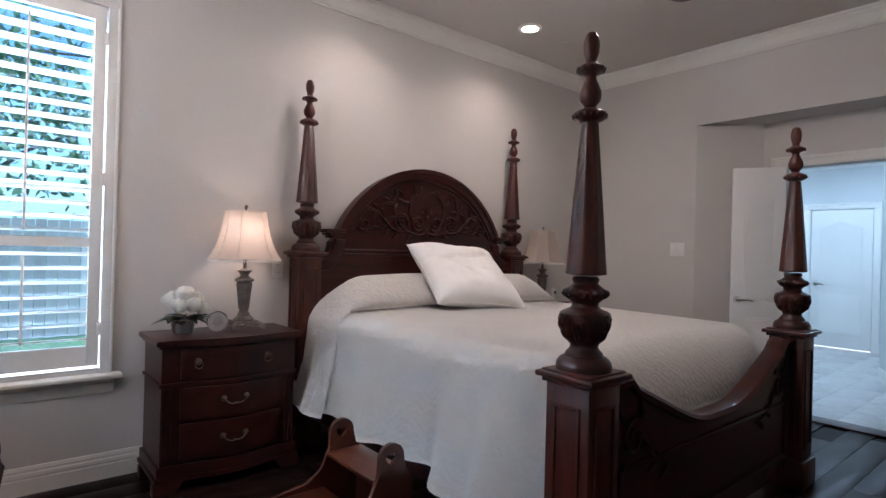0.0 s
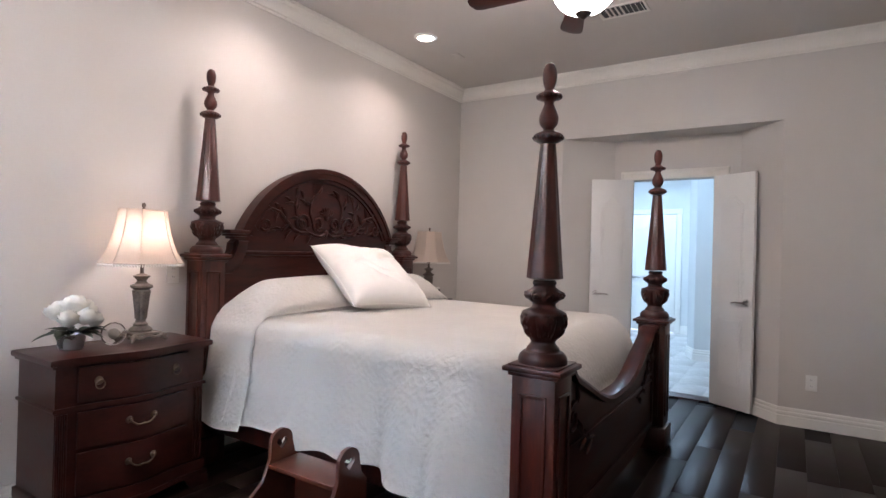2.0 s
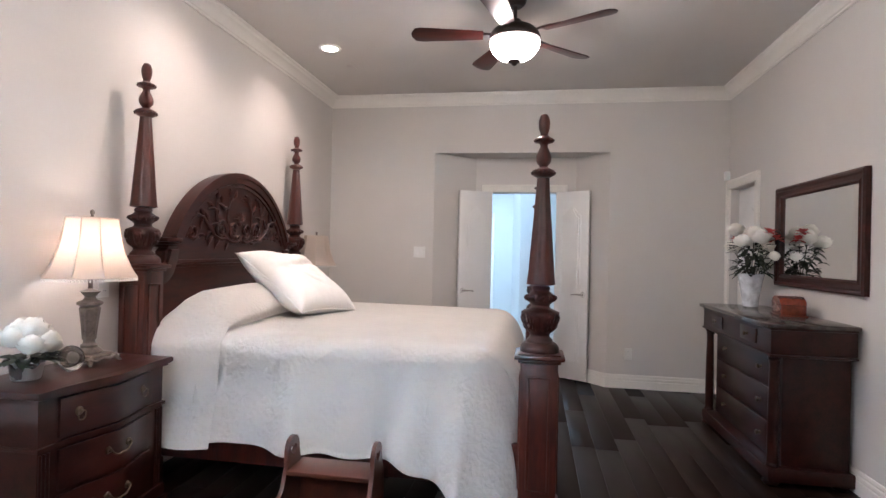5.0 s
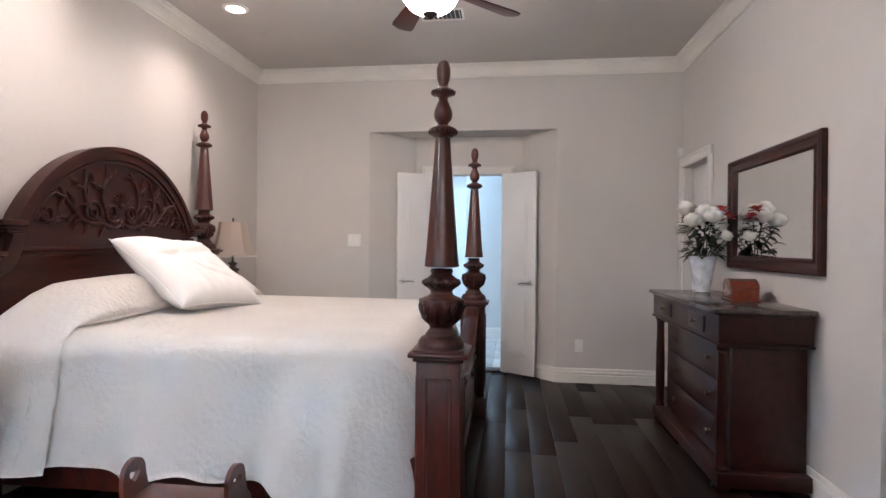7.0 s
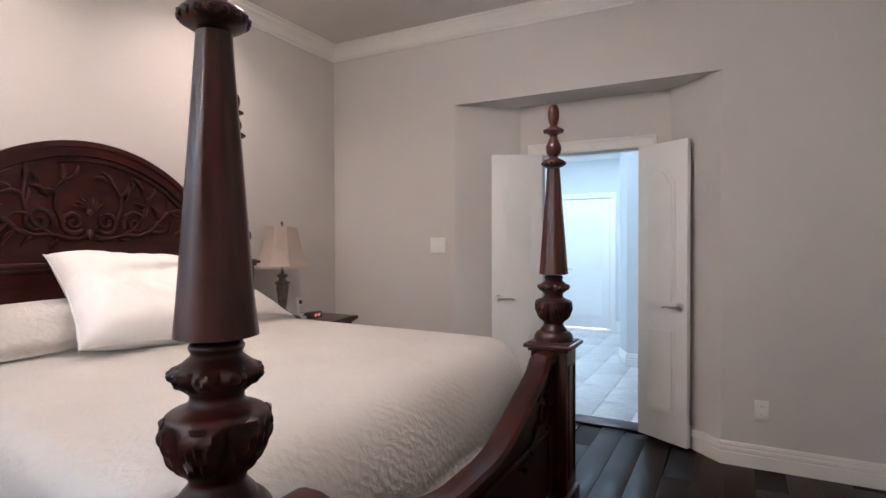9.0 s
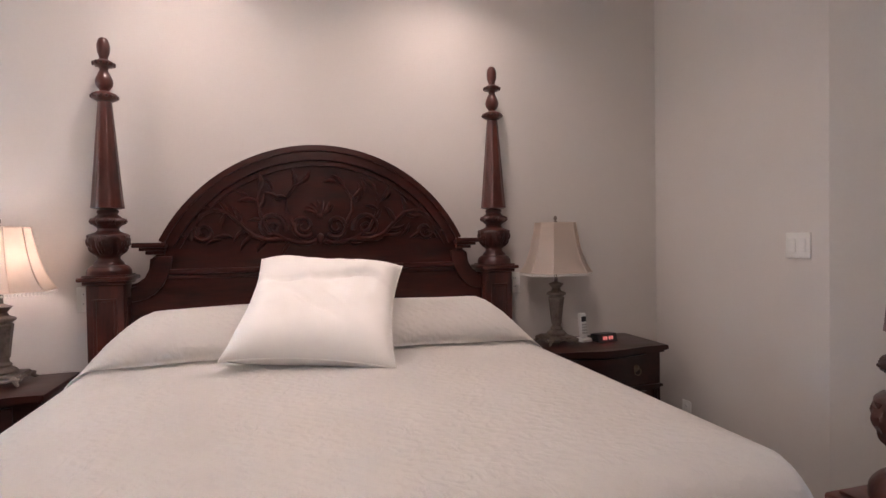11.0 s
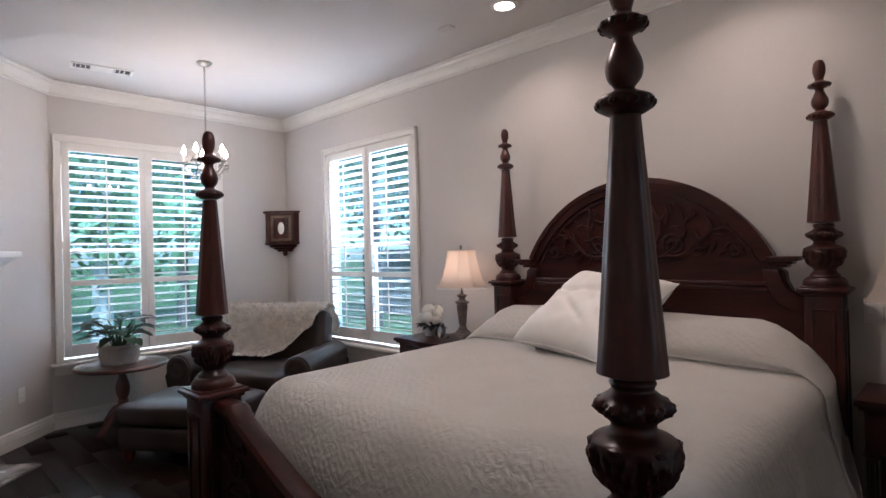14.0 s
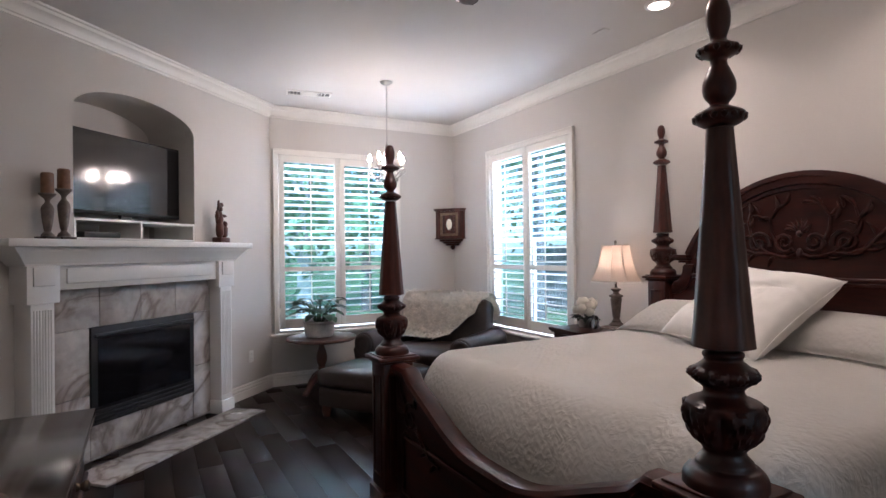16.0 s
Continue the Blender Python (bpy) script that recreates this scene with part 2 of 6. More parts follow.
def spread_material():
    m = mat("matelasse_spread", (0.87, 0.84, 0.79), 0.9, var=0.03, scale=5, fine=180, bump=0.0, sheen=0.15)
    nt = m.node_tree
    b = nt.nodes["Principled BSDF"]
    tc = nt.nodes.new("ShaderNodeTexCoord")
    v = nt.nodes.new("ShaderNodeTexVoronoi")
    v.inputs["Scale"].default_value = 34
    w = nt.nodes.new("ShaderNodeTexNoise")
    w.inputs["Scale"].default_value, w.inputs["Detail"].default_value, w.inputs["Distortion"].default_value = 16, 3, 2.5
    wv = nt.nodes.new("ShaderNodeTexWave")
    wv.bands_direction = "DIAGONAL"
    wv.inputs["Scale"].default_value, wv.inputs["Distortion"].default_value = 14, 1.5
    for q in (v, w, wv):
        nt.links.new(tc.outputs["Object"], q.inputs[0])
    a = nt.nodes.new("ShaderNodeMath")
    a.operation = "MULTIPLY_ADD"
    a.inputs[1].default_value = 0.6
    nt.links.new(v.outputs["Distance"], a.inputs[0])
    nt.links.new(w.outputs[0], a.inputs[2])
    c = nt.nodes.new("ShaderNodeMath")
    c.operation = "MULTIPLY_ADD"
    c.inputs[1].default_value = 0.10
    nt.links.new(wv.outputs[1], c.inputs[0])
    nt.links.new(a.outputs[0], c.inputs[2])
    bp = nt.nodes.new("ShaderNodeBump")
    bp.inputs["Strength"].default_value, bp.inputs["Distance"].default_value = 0.36, 0.012
    nt.links.new(c.outputs[0], bp.inputs["Height"])
    nt.links.new(bp.outputs[0], b.inputs["Normal"])
    return m


SHADE, MARBLE, SPREAD = shade_material(), marble_material(), spread_material()


# ---- mesh helpers ----
def thing(name, m, label, category, group="", kind=""):
    ob = new(name)
    ob.empty_display_size = 0.1
    ob.matrix_world = m
    return tagged(ob, label, category, group, kind)


def mesh_of(name, bm, material, sharp=35):
    bmesh.ops.recalc_face_normals(bm, faces=bm.faces[:])
    lim = radians(sharp)
    for f in bm.faces:
        f.smooth = True
    for e in bm.edges:
        if len(e.link_faces) == 2:
            e.smooth = e.calc_face_angle(0) < lim
    me = bpy.data.meshes.new(name)
    bm.to_mesh(me)
    bm.free()
    me.materials.append(material)
    return me


def part(name, bm, material, parent, label="", at=None, sharp=35):
    ob = new(name, mesh_of(name, bm, material, sharp))
    if parent is not None:
        ob.parent = parent
    if at is not None:
        ob.matrix_basis = at
    return tagged(ob, label)


def solid(name, bm, material, label, category, kind="structure", group="", at=None, sharp=35):
    ob = new(name, mesh_of(name, bm, material, sharp))
    if at is not None:
        ob.matrix_basis = at
    return tagged(ob, label, category, group, kind)


def B():
    return bmesh.new()


def box(bm, x0, y0, z0, x1, y1, z1, bev=0.0, m=None):
    t = Matrix.Translation(((x0 + x1) / 2, (y0 + y1) / 2, (z0 + z1) / 2)) @ Matrix.Diagonal((abs(x1 - x0), abs(y1 - y0), abs(z1 - z0), 1))
    r = bmesh.ops.create_cube(bm, size=1, matrix=(m @ t) if m is not None else t)
    if bev:
        es = list({e for v in r["verts"] for e in v.link_edges})
        bmesh.ops.bevel(bm, geom=es, offset=bev, segments=2, affect="EDGES", profile=0.5)
    return bm


def lathe(bm, prof, n=24, c=(0, 0), m=None, ridge=0, depth=0.0, only=None):
    rings = []
    for r, z in prof:
        ring = []
        for i in range(n):
            a = 2 * math.pi * i / n
            rr = r
            if ridge and only and only[0] <= z <= only[1]:
                rr = r * (1 - depth * (0.5 + 0.5 * math.cos(ridge * a)))
            p = Vector((c[0] + rr * math.cos(a), c[1] + rr * math.sin(a), z))
            ring.append(bm.verts.new(m @ p if m is not None else p))
        rings.append(ring)
    for a, b in zip(rings, rings[1:]):
        for i in range(n):
            bm.faces.new((a[i], a[(i + 1) % n], b[(i + 1) % n], b[i]))
    for ring in (rings[0], rings[-1]):
        bm.faces.new(ring)
    return bm


def smooth_profile(pts, k=4):
    """Catmull-Rom through (r, z) points."""
    out = []
    for i in range(len(pts) - 1):
        p0, p1, p2, p3 = pts[max(0, i - 1)], pts[i], pts[i + 1], pts[min(len(pts) - 1, i + 2)]
        for j in range(k):
            t = j / k
            out.append(tuple(0.5 * ((2 * b) + (c - a) * t + (2 * a - 5 * b + 4 * c - d) * t * t + (-a + 3 * b - 3 * c + d) * t ** 3) for a, b, c, d in zip(p0, p1, p2, p3)))
    out.append(pts[-1])
    return out


def prism(bm, outline, axis, a, b, m=None, bev=0.0):
    """An outline of 2D points drawn out along an axis from a to b."""
    def P(p, t):
        v = {"x": (t, p[0], p[1]), "y": (p[0], t, p[1]), "z": (p[0], p[1], t)}[axis]
        return m @ Vector(v) if m is not None else Vector(v)
    lo, hi = [bm.verts.new(P(p, a)) for p in outline], [bm.verts.new(P(p, b)) for p in outline]
    n = len(outline)
    fs = [bm.faces.new(lo), bm.faces.new(hi[::-1])]
    for i in range(n):
        fs.append(bm.faces.new((lo[i], hi[i], hi[(i + 1) % n], lo[(i + 1) % n])))
    if bev:
        es = list({e for f in fs[:2] for e in f.edges})
        bmesh.ops.bevel(bm, geom=es, offset=bev, segments=2, affect="EDGES", profile=0.5)
    return bm


def tube(bm, pts, rad, n=8, flat=1.0):
    """A round bar through 3D points; rad: one radius or one for each point."""
    pts = [Vector(p) for p in pts]
    rads = rad if isinstance(rad, (list, tuple)) else [rad] * len(pts)
    rings = []
    up = Vector((0.13, 0.21, 0.97))
    for i, p in enumerate(pts):
        d = (pts[min(i + 1, len(pts) - 1)] - pts[max(i - 1, 0)]).normalized()
        s = d.cross(up).normalized()
        u = s.cross(d)
        rings.append([bm.verts.new(p + rads[i] * (math.cos(2 * math.pi * k / n) * s + flat * math.sin(2 * math.pi * k / n) * u)) for k in range(n)])
    for a, b in zip(rings, rings[1:]):
        for k in range(n):
            bm.faces.new((a[k], a[(k + 1) % n], b[(k + 1) % n], b[k]))
    bm.faces.new(rings[0][::-1])
    bm.faces.new(rings[-1])
    return bm


def blob(bm, c, r, sub=2, rough=0.0, m=None, seed=0.0):
    """An uneven ellipsoid."""
    q = bmesh.ops.create_icosphere(bm, subdivisions=sub, radius=1)
    for v in q["verts"]:
        k = 1 + rough * noise.noise(v.co * 2.2 + Vector((seed, seed * 1.7, 3.1)))
        p = Vector((v.co.x * r[0] * k, v.co.y * r[1] * k, v.co.z * r[2] * k))
        v.co = (m @ p if m is not None else p) + Vector(c)
    return bm


def sweep(bm, prof, path, closed=False):
    """A moulding along a plan line; prof: (distance to the left of the line, height)."""
    n = len(path)
    pts = [Vector(p) for p in path]
    rings = []
    for i in range(n):
        d0 = (pts[i] - pts[i - 1]).normalized() if (i > 0 or closed) else None
        d1 = (pts[(i + 1) % n] - pts[i]).normalized() if (i < n - 1 or closed) else None
        n0 = Vector((-d0.y, d0.x)) if d0 else None
        n1 = Vector((-d1.y, d1.x)) if d1 else None
        if n0 and n1:
            mt = (n0 + n1).normalized()
            mt /= max(0.3, mt.dot(n0))
        else:
            mt = n0 or n1
        rings.append([bm.verts.new((pts[i].x + mt.x * o, pts[i].y + mt.y * o, z)) for o, z in prof])
    k = len(prof)
    for i in range(n if closed else n - 1):
        a, b = rings[i], rings[(i + 1) % n]
        for j in range(k):
            bm.faces.new((a[j], a[(j + 1) % k], b[(j + 1) % k], b[j]))
    if not closed:
        bm.faces.new(rings[0])
        bm.faces.new(rings[-1][::-1])
    return bm


def leaf_quad(bm, base, way, length, width, droop=0.3):
    """A pointed leaf folded along its midrib."""
    w = Vector(way).normalized()
    s = w.cross(Vector((0, 0, 1)))
    s = s.normalized() if s.length > 1e-3 else Vector((1, 0, 0))
    u = s.cross(w)
    rows = []
    for t, k in ((0, 0.08), (0.3, 0.85), (0.6, 1.0), (0.85, 0.55), (1.0, 0.04)):
        c = Vector(base) + w * length * t - Vector((0, 0, 1)) * droop * length * t * t
        rows.append((bm.verts.new(c + s * width * k / 2 + u * width * 0.15 * k), bm.verts.new(c), bm.verts.new(c - s * width * k / 2 + u * width * 0.15 * k)))
    for a, b in zip(rows, rows[1:]):
        bm.faces.new((a[0], a[1], b[1], b[0]))
        bm.faces.new((a[1], a[2], b[2], b[1]))


# ---- the room's shell ----
H = 3.05
XB, YS = -6.44, -4.165
A2 = [(0, 0), (XB, 0), (XB, -2.306), (-3.716, -5.03), (-2.77, -5.03), (-2.77, YS), (0, YS)]


def wall_with_hole(bm, u0, u1, z0, z1, hu0, hu1, hz0, hz1, put):
    for a, b, c, d in ((u0, hu0, z0, z1), (hu1, u1, z0, z1), (hu0, hu1, z0, hz0), (hu0, hu1, hz1, z1)):
        if b - a > 1e-4 and d - c > 1e-4:
            put(bm, a, b, c, d)


bm = B()
wall_with_hole(bm, -6.59, 0.15, 0, H, -5.585, -4.235, 0.60, 2.53, lambda q, a, b, c, d: box(q, a, 0, c, b, 0.15, d))
solid("wall_north", bm, WALL, "greige painted wall behind the bed", "wall")
bm = B()
wall_with_hole(bm, -2.6, 0, 0, H, -2.22, -0.83, 0.60, 2.53, lambda q, a, b, c, d: box(q, XB - 0.15, a, c, XB, b, d))
solid("wall_west", bm, WALL, "greige painted wall with a shuttered window", "wall")
bm = B()
prism(bm, [(0, 0), (0.15, 0), (0.15, -1.10), (0.44, -1.50), (0.44, -1.76), (0.32, -1.76), (0.32, -1.60), (0, -1.18)], "z", 0, 2.42)
prism(bm, [(0, -3.02), (0.32, -2.70), (0.32, -2.52), (0.44, -2.52), (0.44, -2.80), (0.15, -3.10), (0.15, -4.35), (0, -4.35)], "z", 0, 2.42)
prism(bm, [(0.32, -1.76), (0.44, -1.76), (0.44, -2.52), (0.32, -2.52)], "z", 2.03, 2.42)
prism(bm, [(0, 0), (0.15, 0), (0.44, -1.5), (0.44, -2.8), (0.15, -4.35), (0, -4.35)], "z", 2.42, H)
solid("wall_east", bm, WALL, "greige wall with a splayed recess for double doors", "wall")
bm = B()
wall_with_hole(bm, -2.77, 0, 0, H, -0.69, -0.07, 0, 2.03, lambda q, a, b, c, d: box(q, a, YS - 0.12, c, b, YS, d))
box(bm, -2.77, -5.03, 0, -2.65, YS - 0.12, H)
box(bm, -3.9, -5.15, 0, -2.65, -5.03, H)
solid("wall_south", bm, WALL, "greige wall behind the dresser", "wall")

# The diagonal chimney wall: local x runs along it, local -y faces the room.
FP = pose(-4.373, -4.373, 0, 0, 0, 135)
CX = 1.20
bm = B()
arch = [(CX + 0.577 * math.cos(a), 2.48 + 0.19 * math.sin(a)) for a in np.linspace(0, math.pi, 17)]
box(bm, -0.95, 0, 0, CX - 0.577, 0.1, H)
box(bm, CX + 0.577, 0, 0, 2.95, 0.1, H)
box(bm, CX - 0.577, 0, 0, CX + 0.577, 0.1, 1.56)
top = [(CX - 0.577, H), (CX + 0.577, H)] + arch
prism(bm, top, "y", 0, 0.1)
inner = [(CX + 0.577, 1.56)] + arch + [(CX - 0.577, 1.56)]
lo, hi = [bm.verts.new((x, 0.1, z)) for x, z in inner], [bm.verts.new((x, 0.5, z)) for x, z in inner]
for i in range(len(inner)):
    j = (i + 1) % len(inner)
    bm.faces.new((lo[i], lo[j], hi[j], hi[i]))
bm.faces.new(hi)
solid("wall_chimney", bm, WALL, "diagonal greige wall with an arched television niche", "wall", at=FP)

bm = B()
prism(bm, A2, "z", H, H + 0.1)
solid("ceiling", bm, CEIL, "flat pale greige painted ceiling", "ceiling")
bm = B()
prism(bm, [(0.46, 0.15), (-6.59, 0.15), (-6.59, -2.35), (-3.79, -5.15), (-2.65, -5.15), (-2.65, -4.35), (0.46, -4.35)], "z", -0.14, -0.012)
floor = solid("floor", bm, GAP, "very dark brown wood plank floor", "floor")

CROWN = [(0, 2.93), (0.010, 2.93), (0.012, 2.945), (0.022, 2.952), (0.028, 2.968), (0.045, 2.995), (0.070, 3.012), (0.078, 3.03), (0.092, 3.036), (0.095, H - 0.001), (0, H - 0.001)]
bm = sweep(B(), CROWN, A2, True)
solid("crown_trim", bm, TRIM, "off-white stepped crown moulding", "moulding", sharp=25)
BASE = [(0, 0), (0.018, 0), (0.018, 0.075), (0.013, 0.08), (0.013, 0.085), (0.017, 0.09), (0.016, 0.105), (0.010, 0.112), (0.010, 0.118), (0.013, 0.122), (0.008, 0.138), (0, 0.14)]
P = lambda s: (-4.373 - 0.7071 * s, -4.373 + 0.7071 * s)
bm = B()
sweep(bm, BASE, [(0.32, -1.67), (0.32, -1.60), (0, -1.18), (0, 0), (XB, 0), (XB, -2.306), P(2.10)])
sweep(bm, BASE, [P(0.21), (-3.716, -5.03), (-2.77, -5.03), (-2.77, YS), (-0.78, YS)])
sweep(bm, BASE, [(0, YS), (0, -3.02), (0.32, -2.70), (0.32, -2.61)])
solid("baseboard", bm, TRIM, "off-white stepped baseboard", "moulding", sharp=25)


# ---- windows with plantation shutters ----
def shutter_window(m, name, label):
    """Local x along the wall, -y into the room, origin under the window's middle; 1.51 wide, 0.53 to 2.585."""
    w = thing(name, m, label, "window", kind="structure")
    bm = B()
    for x0, x1 in ((-0.755, -0.695), (0.695, 0.755)):
        box(bm, x0, -0.022, 0.56, x1, 0, 2.525, 0.004)
        box(bm, x0 + (0.0 if x0 < 0 else 0.045), -0.032, 0.56, x0 + (0.015 if x0 < 0 else 0.06), -0.0225, 2.57, 0.003)
    box(bm, -0.755, -0.022, 2.5255, 0.755, 0, 2.585, 0.004)
    box(bm, -0.755, -0.032, 2.57, 0.755, -0.0225, 2.585, 0.003)
    part("window_frame", bm, TRIM, w)
    bm = B()
    box(bm, -0.80, -0.075, 0.535, 0.80, 0.02, 0.56, 0.008)
    part("window_sill", bm, TRIM, w)
    bm = B()
    prism(bm, [(-0.002, 0.455), (-0.012, 0.455), (-0.02, 0.475), (-0.022, 0.505), (-0.04, 0.52), (-0.045, 0.534), (-0.002, 0.534)], "x", -0.765, 0.765)
    part("apron", bm, TRIM, w)
    bm = B()
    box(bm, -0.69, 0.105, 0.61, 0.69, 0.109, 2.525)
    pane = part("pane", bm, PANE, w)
    pane.visible_shadow = False
    bm = B()
    for z in (0.62, 1.55, 2.50):
        box(bm, -0.69, 0.085, z - 0.02, 0.69, 0.10, z + 0.02)
    box(bm, -0.016, 0.0852, 0.64, 0.016, 0.0998, 1.53)
    part("sash_bar", bm, WHITE, w)
    louvre = B()
    prism(louvre, [(0.032 * math.cos(a), 0.0055 * math.sin(a)) for a in np.linspace(0, 2 * math.pi, 10, endpoint=False)], "x", -0.284, 0.284)
    lme = mesh_of("louvre", louvre, WHITE)
    for sx in (-1, 1):
        cx = sx * 0.345
        bm = B()
        o, i = 0.343, 0.286
        box(bm, cx - o, -0.012, 0.605, cx - i, 0.018, 2.52, 0.003)
        box(bm, cx + i, -0.012, 0.605, cx + o, 0.018, 2.52, 0.003)
        box(bm, cx - i, -0.0115, 0.605, cx + i, 0.0175, 0.71)
        box(bm, cx - i, -0.0115, 1.235, cx + i, 0.0175, 1.285)
        box(bm, cx - i, -0.0115, 2.445, cx + i, 0.0175, 2.52)
        panel = part("shutter_panel", bm, TRIM, w)
        n = 0
        for z0, z1, k in ((0.71, 1.235, 7), (1.285, 2.445, 16)):
            for j in range(k):
                z = z0 + (j + 0.5) * (z1 - z0) / k
                ob = new("louvre", lme)
                ob.parent = panel
                ob.matrix_basis = pose(cx, 0.003, z, -14)
            bm = B()
            box(bm, cx - 0.006, -0.044, z0 + 0.03, cx + 0.006, -0.036, z1 - 0.05, 0.002)
            part("tilt_rod", bm, TRIM, panel)
        for z in (0.8, 1.6, 2.35):
            bm = B()
            box(bm, cx + sx * 0.333, -0.019, z - 0.035, cx + sx * 0.352, -0.0125, z + 0.035, 0.002)
            part("hinge", bm, TRIM, panel)
    return w


shutter_window(pose(-4.91, 0, 0.012) @ Matrix.Diagonal((0.97, 1, 1, 1)), "window_1", "tall window with white plantation shutters, louvres open")
shutter_window(pose(XB, -1.525, 0.012, 0, 0, 90), "window_2", "tall window with white plantation shutters behind a side table")


# ---- doors ----
def door_leaf(parent, w, hgt, m, handle_x, arch=True, panels_w=None, handle=True):
    bm = B()
    box(bm, 0, -0.0175, 0.008, w, 0.0175, hgt, 0.002)
    leaf = part("door_leaf", bm, WHITE, parent, at=m)
    mg = min(0.11, w * 0.22)
    for sgn in (-1, 1):
        for kind, z0, z1 in (("low", 0.20, 0.78), ("top", 0.92, hgt - 0.17)):
            bm = B()
            for grow, dep in ((0.0, 0.005), (0.024, 0.012)):
                a, b = mg + grow, w - mg - grow
                pts = [(a, z0 + grow), (b, z0 + grow)]
                if kind == "top" and arch:
                    k = z1 - 0.09
                    pts += [(b - (b - a) * t, k - grow + 0.09 * (0.5 - 0.5 * math.cos(2 * math.pi * min(max((t - 0.0) / 1.0, 0), 1)))) for t in np.linspace(0, 1, 13)]
                else:
                    pts += [(b, z1 - grow), (a, z1 - grow)]
                ya, yb = sgn * 0.0172, sgn * (0.0175 + dep)
                prism(bm, pts, "y", min(ya, yb), max(ya, yb))
            part("door_panel", bm, WHITE, leaf, sharp=20)
    if handle:
        for sgn in (-1, 1):
            bm = B()
            rot = pose(handle_x, sgn * 0.0175, 0.92, sgn * 90)
            lathe(bm, [(0.003, 0), (0.03, 0), (0.03, 0.006), (0.024, 0.012), (0.010, 0.014), (0.010, 0.045), (0.004, 0.047)], 16, m=rot)
            dx = -1 if handle_x > w / 2 else 1
            tube(bm, [(handle_x, sgn * 0.058, 0.92), (handle_x + dx * 0.03, sgn * 0.060, 0.921), (handle_x + dx * 0.08, sgn * 0.058, 0.922), (handle_x + dx * 0.115, sgn * 0.054, 0.914)], [0.010, 0.009, 0.007, 0.006])
            part("door_handle", bm, NICKEL, leaf, "brushed nickel lever handle")
    return leaf


def casing(bm, w, hgt, m):
    """Door casing about an opening of that size; local x along the wall, -y out of it."""
    for x0, x1 in ((-0.09, -0.004), (w + 0.004, w + 0.09)):
        box(bm, x0, -0.02, 0, x1, -0.0005, hgt + 0.004, 0.004, m)
        box(bm, x0 + (0.0 if x0 < 0 else 0.062), -0.03, 0, x0 + (0.024 if x0 < 0 else 0.086), -0.0205, hgt + 0.07, 0.003, m)
    box(bm, -0.09, -0.02, hgt + 0.0045, w + 0.09, -0.0005, hgt + 0.085, 0.004, m)
    box(bm, -0.09, -0.03, hgt + 0.064, w + 0.09, -0.0205, hgt + 0.088, 0.003, m)
    return bm


EASTFACE = pose(0.32, -1.76, 0, 0, 0, -90)
d1 = thing("door_1", pose(0, 0, 0), "white panelled double door standing open into the bedroom", "door", kind="structure")
part("door_frame", casing(B(), 0.76, 2.03, EASTFACE), TRIM, d1)
door_leaf(d1, 0.385, 2.02, pose(0.285, -1.785, 0.012, 0, 0, 118), 0.335)
door_leaf(d1, 0.385, 2.02, pose(0.285, -2.50, 0.012, 0, 0, 239), 0.335)
bm = B()
box(bm, 0.32, -2.52, 0.0, 0.50, -1.76, 0.012, 0.004)
part("threshold", bm, WOODX, d1)
d2 = thing("door_2", pose(0, 0, 0), "closed white panelled door in a cased opening beside the dresser", "door", kind="structure")
part("door_frame", casing(B(), 0.62, 2.03, pose(-0.07, YS, 0, 0, 0, 180)), TRIM, d2)
door_leaf(d2, 0.616, 2.02, pose(-0.072, YS - 0.09, 0.004, 0, 0, 180), 0.55)

# ---- bathroom beyond the double doors ----
bm = B()
box(bm, 0.50, -4.1, -0.14, 4.95, 1.7, -0.008)
bath_floor = solid("bath_floor", bm, GAP, "grey veined stone tile floor", "floor")
bm = B()
wall_with_hole(bm, -4.1, 1.7, 0, 2.75, -1.40, -0.64, 0, 2.03, lambda q, a, b, c, d: box(q, 4.85, a, c, 4.97, b, d))
box(bm, 0.45, 1.6, 0, 4.85, 1.7, 2.75)
box(bm, 0.45, -4.2, 0, 2.4, -4.1, 2.75)
prism(bm, [(2.45, -4.1), (2.45, -2.05), (2.72, -1.93), (4.85, -1.93), (4.85, -4.1)], "z", 0, 2.75)
box(bm, 0.441, 0.0, 0, 0.50, 1.6, 2.75)
box(bm, 0.441, -1.5, 0, 0.50, 0.0, 2.75)
box(bm, 0.441, -4.1, 0, 0.50, -2.80, 2.75)
solid("bath_wall", bm, BATHWALL, "pale painted bathroom wall in cool light", "wall")
bm = B()
box(bm, 0.44, -4.2, 2.75, 4.97, 1.7, 2.85)
solid("bath_ceiling", bm, WHITE, "white bathroom ceiling with recessed lights", "ceiling")
bm = sweep(B(), [(o * 1.3, z - 0.3) for o, z in CROWN], [(4.85, -1.93), (4.85, 1.6), (0.5, 1.6)])
solid("bath_crown_trim", bm, WHITE, "white bathroom crown moulding", "moulding", sharp=25)
bm = sweep(B(), BASE, [(0.5, -4.1), (2.45, -4.1), (2.45, -2.05), (2.72, -1.93), (4.85, -1.93), (4.85, -1.49)])
sweep(bm, BASE, [(4.85, -0.55), (4.85, 1.6), (0.5, 1.6)])
solid("bath_baseboard", bm, WHITE, "white bathroom baseboard", "moulding", sharp=25)
d3 = thing("door_3", pose(0, 0, 0), "closed white arched-panel door across the bathroom", "door", kind="structure")
part("door_frame", casing(B(), 0.76, 2.03, pose(4.85, -0.64, 0, 0, 0, -90)), WHITE, d3)
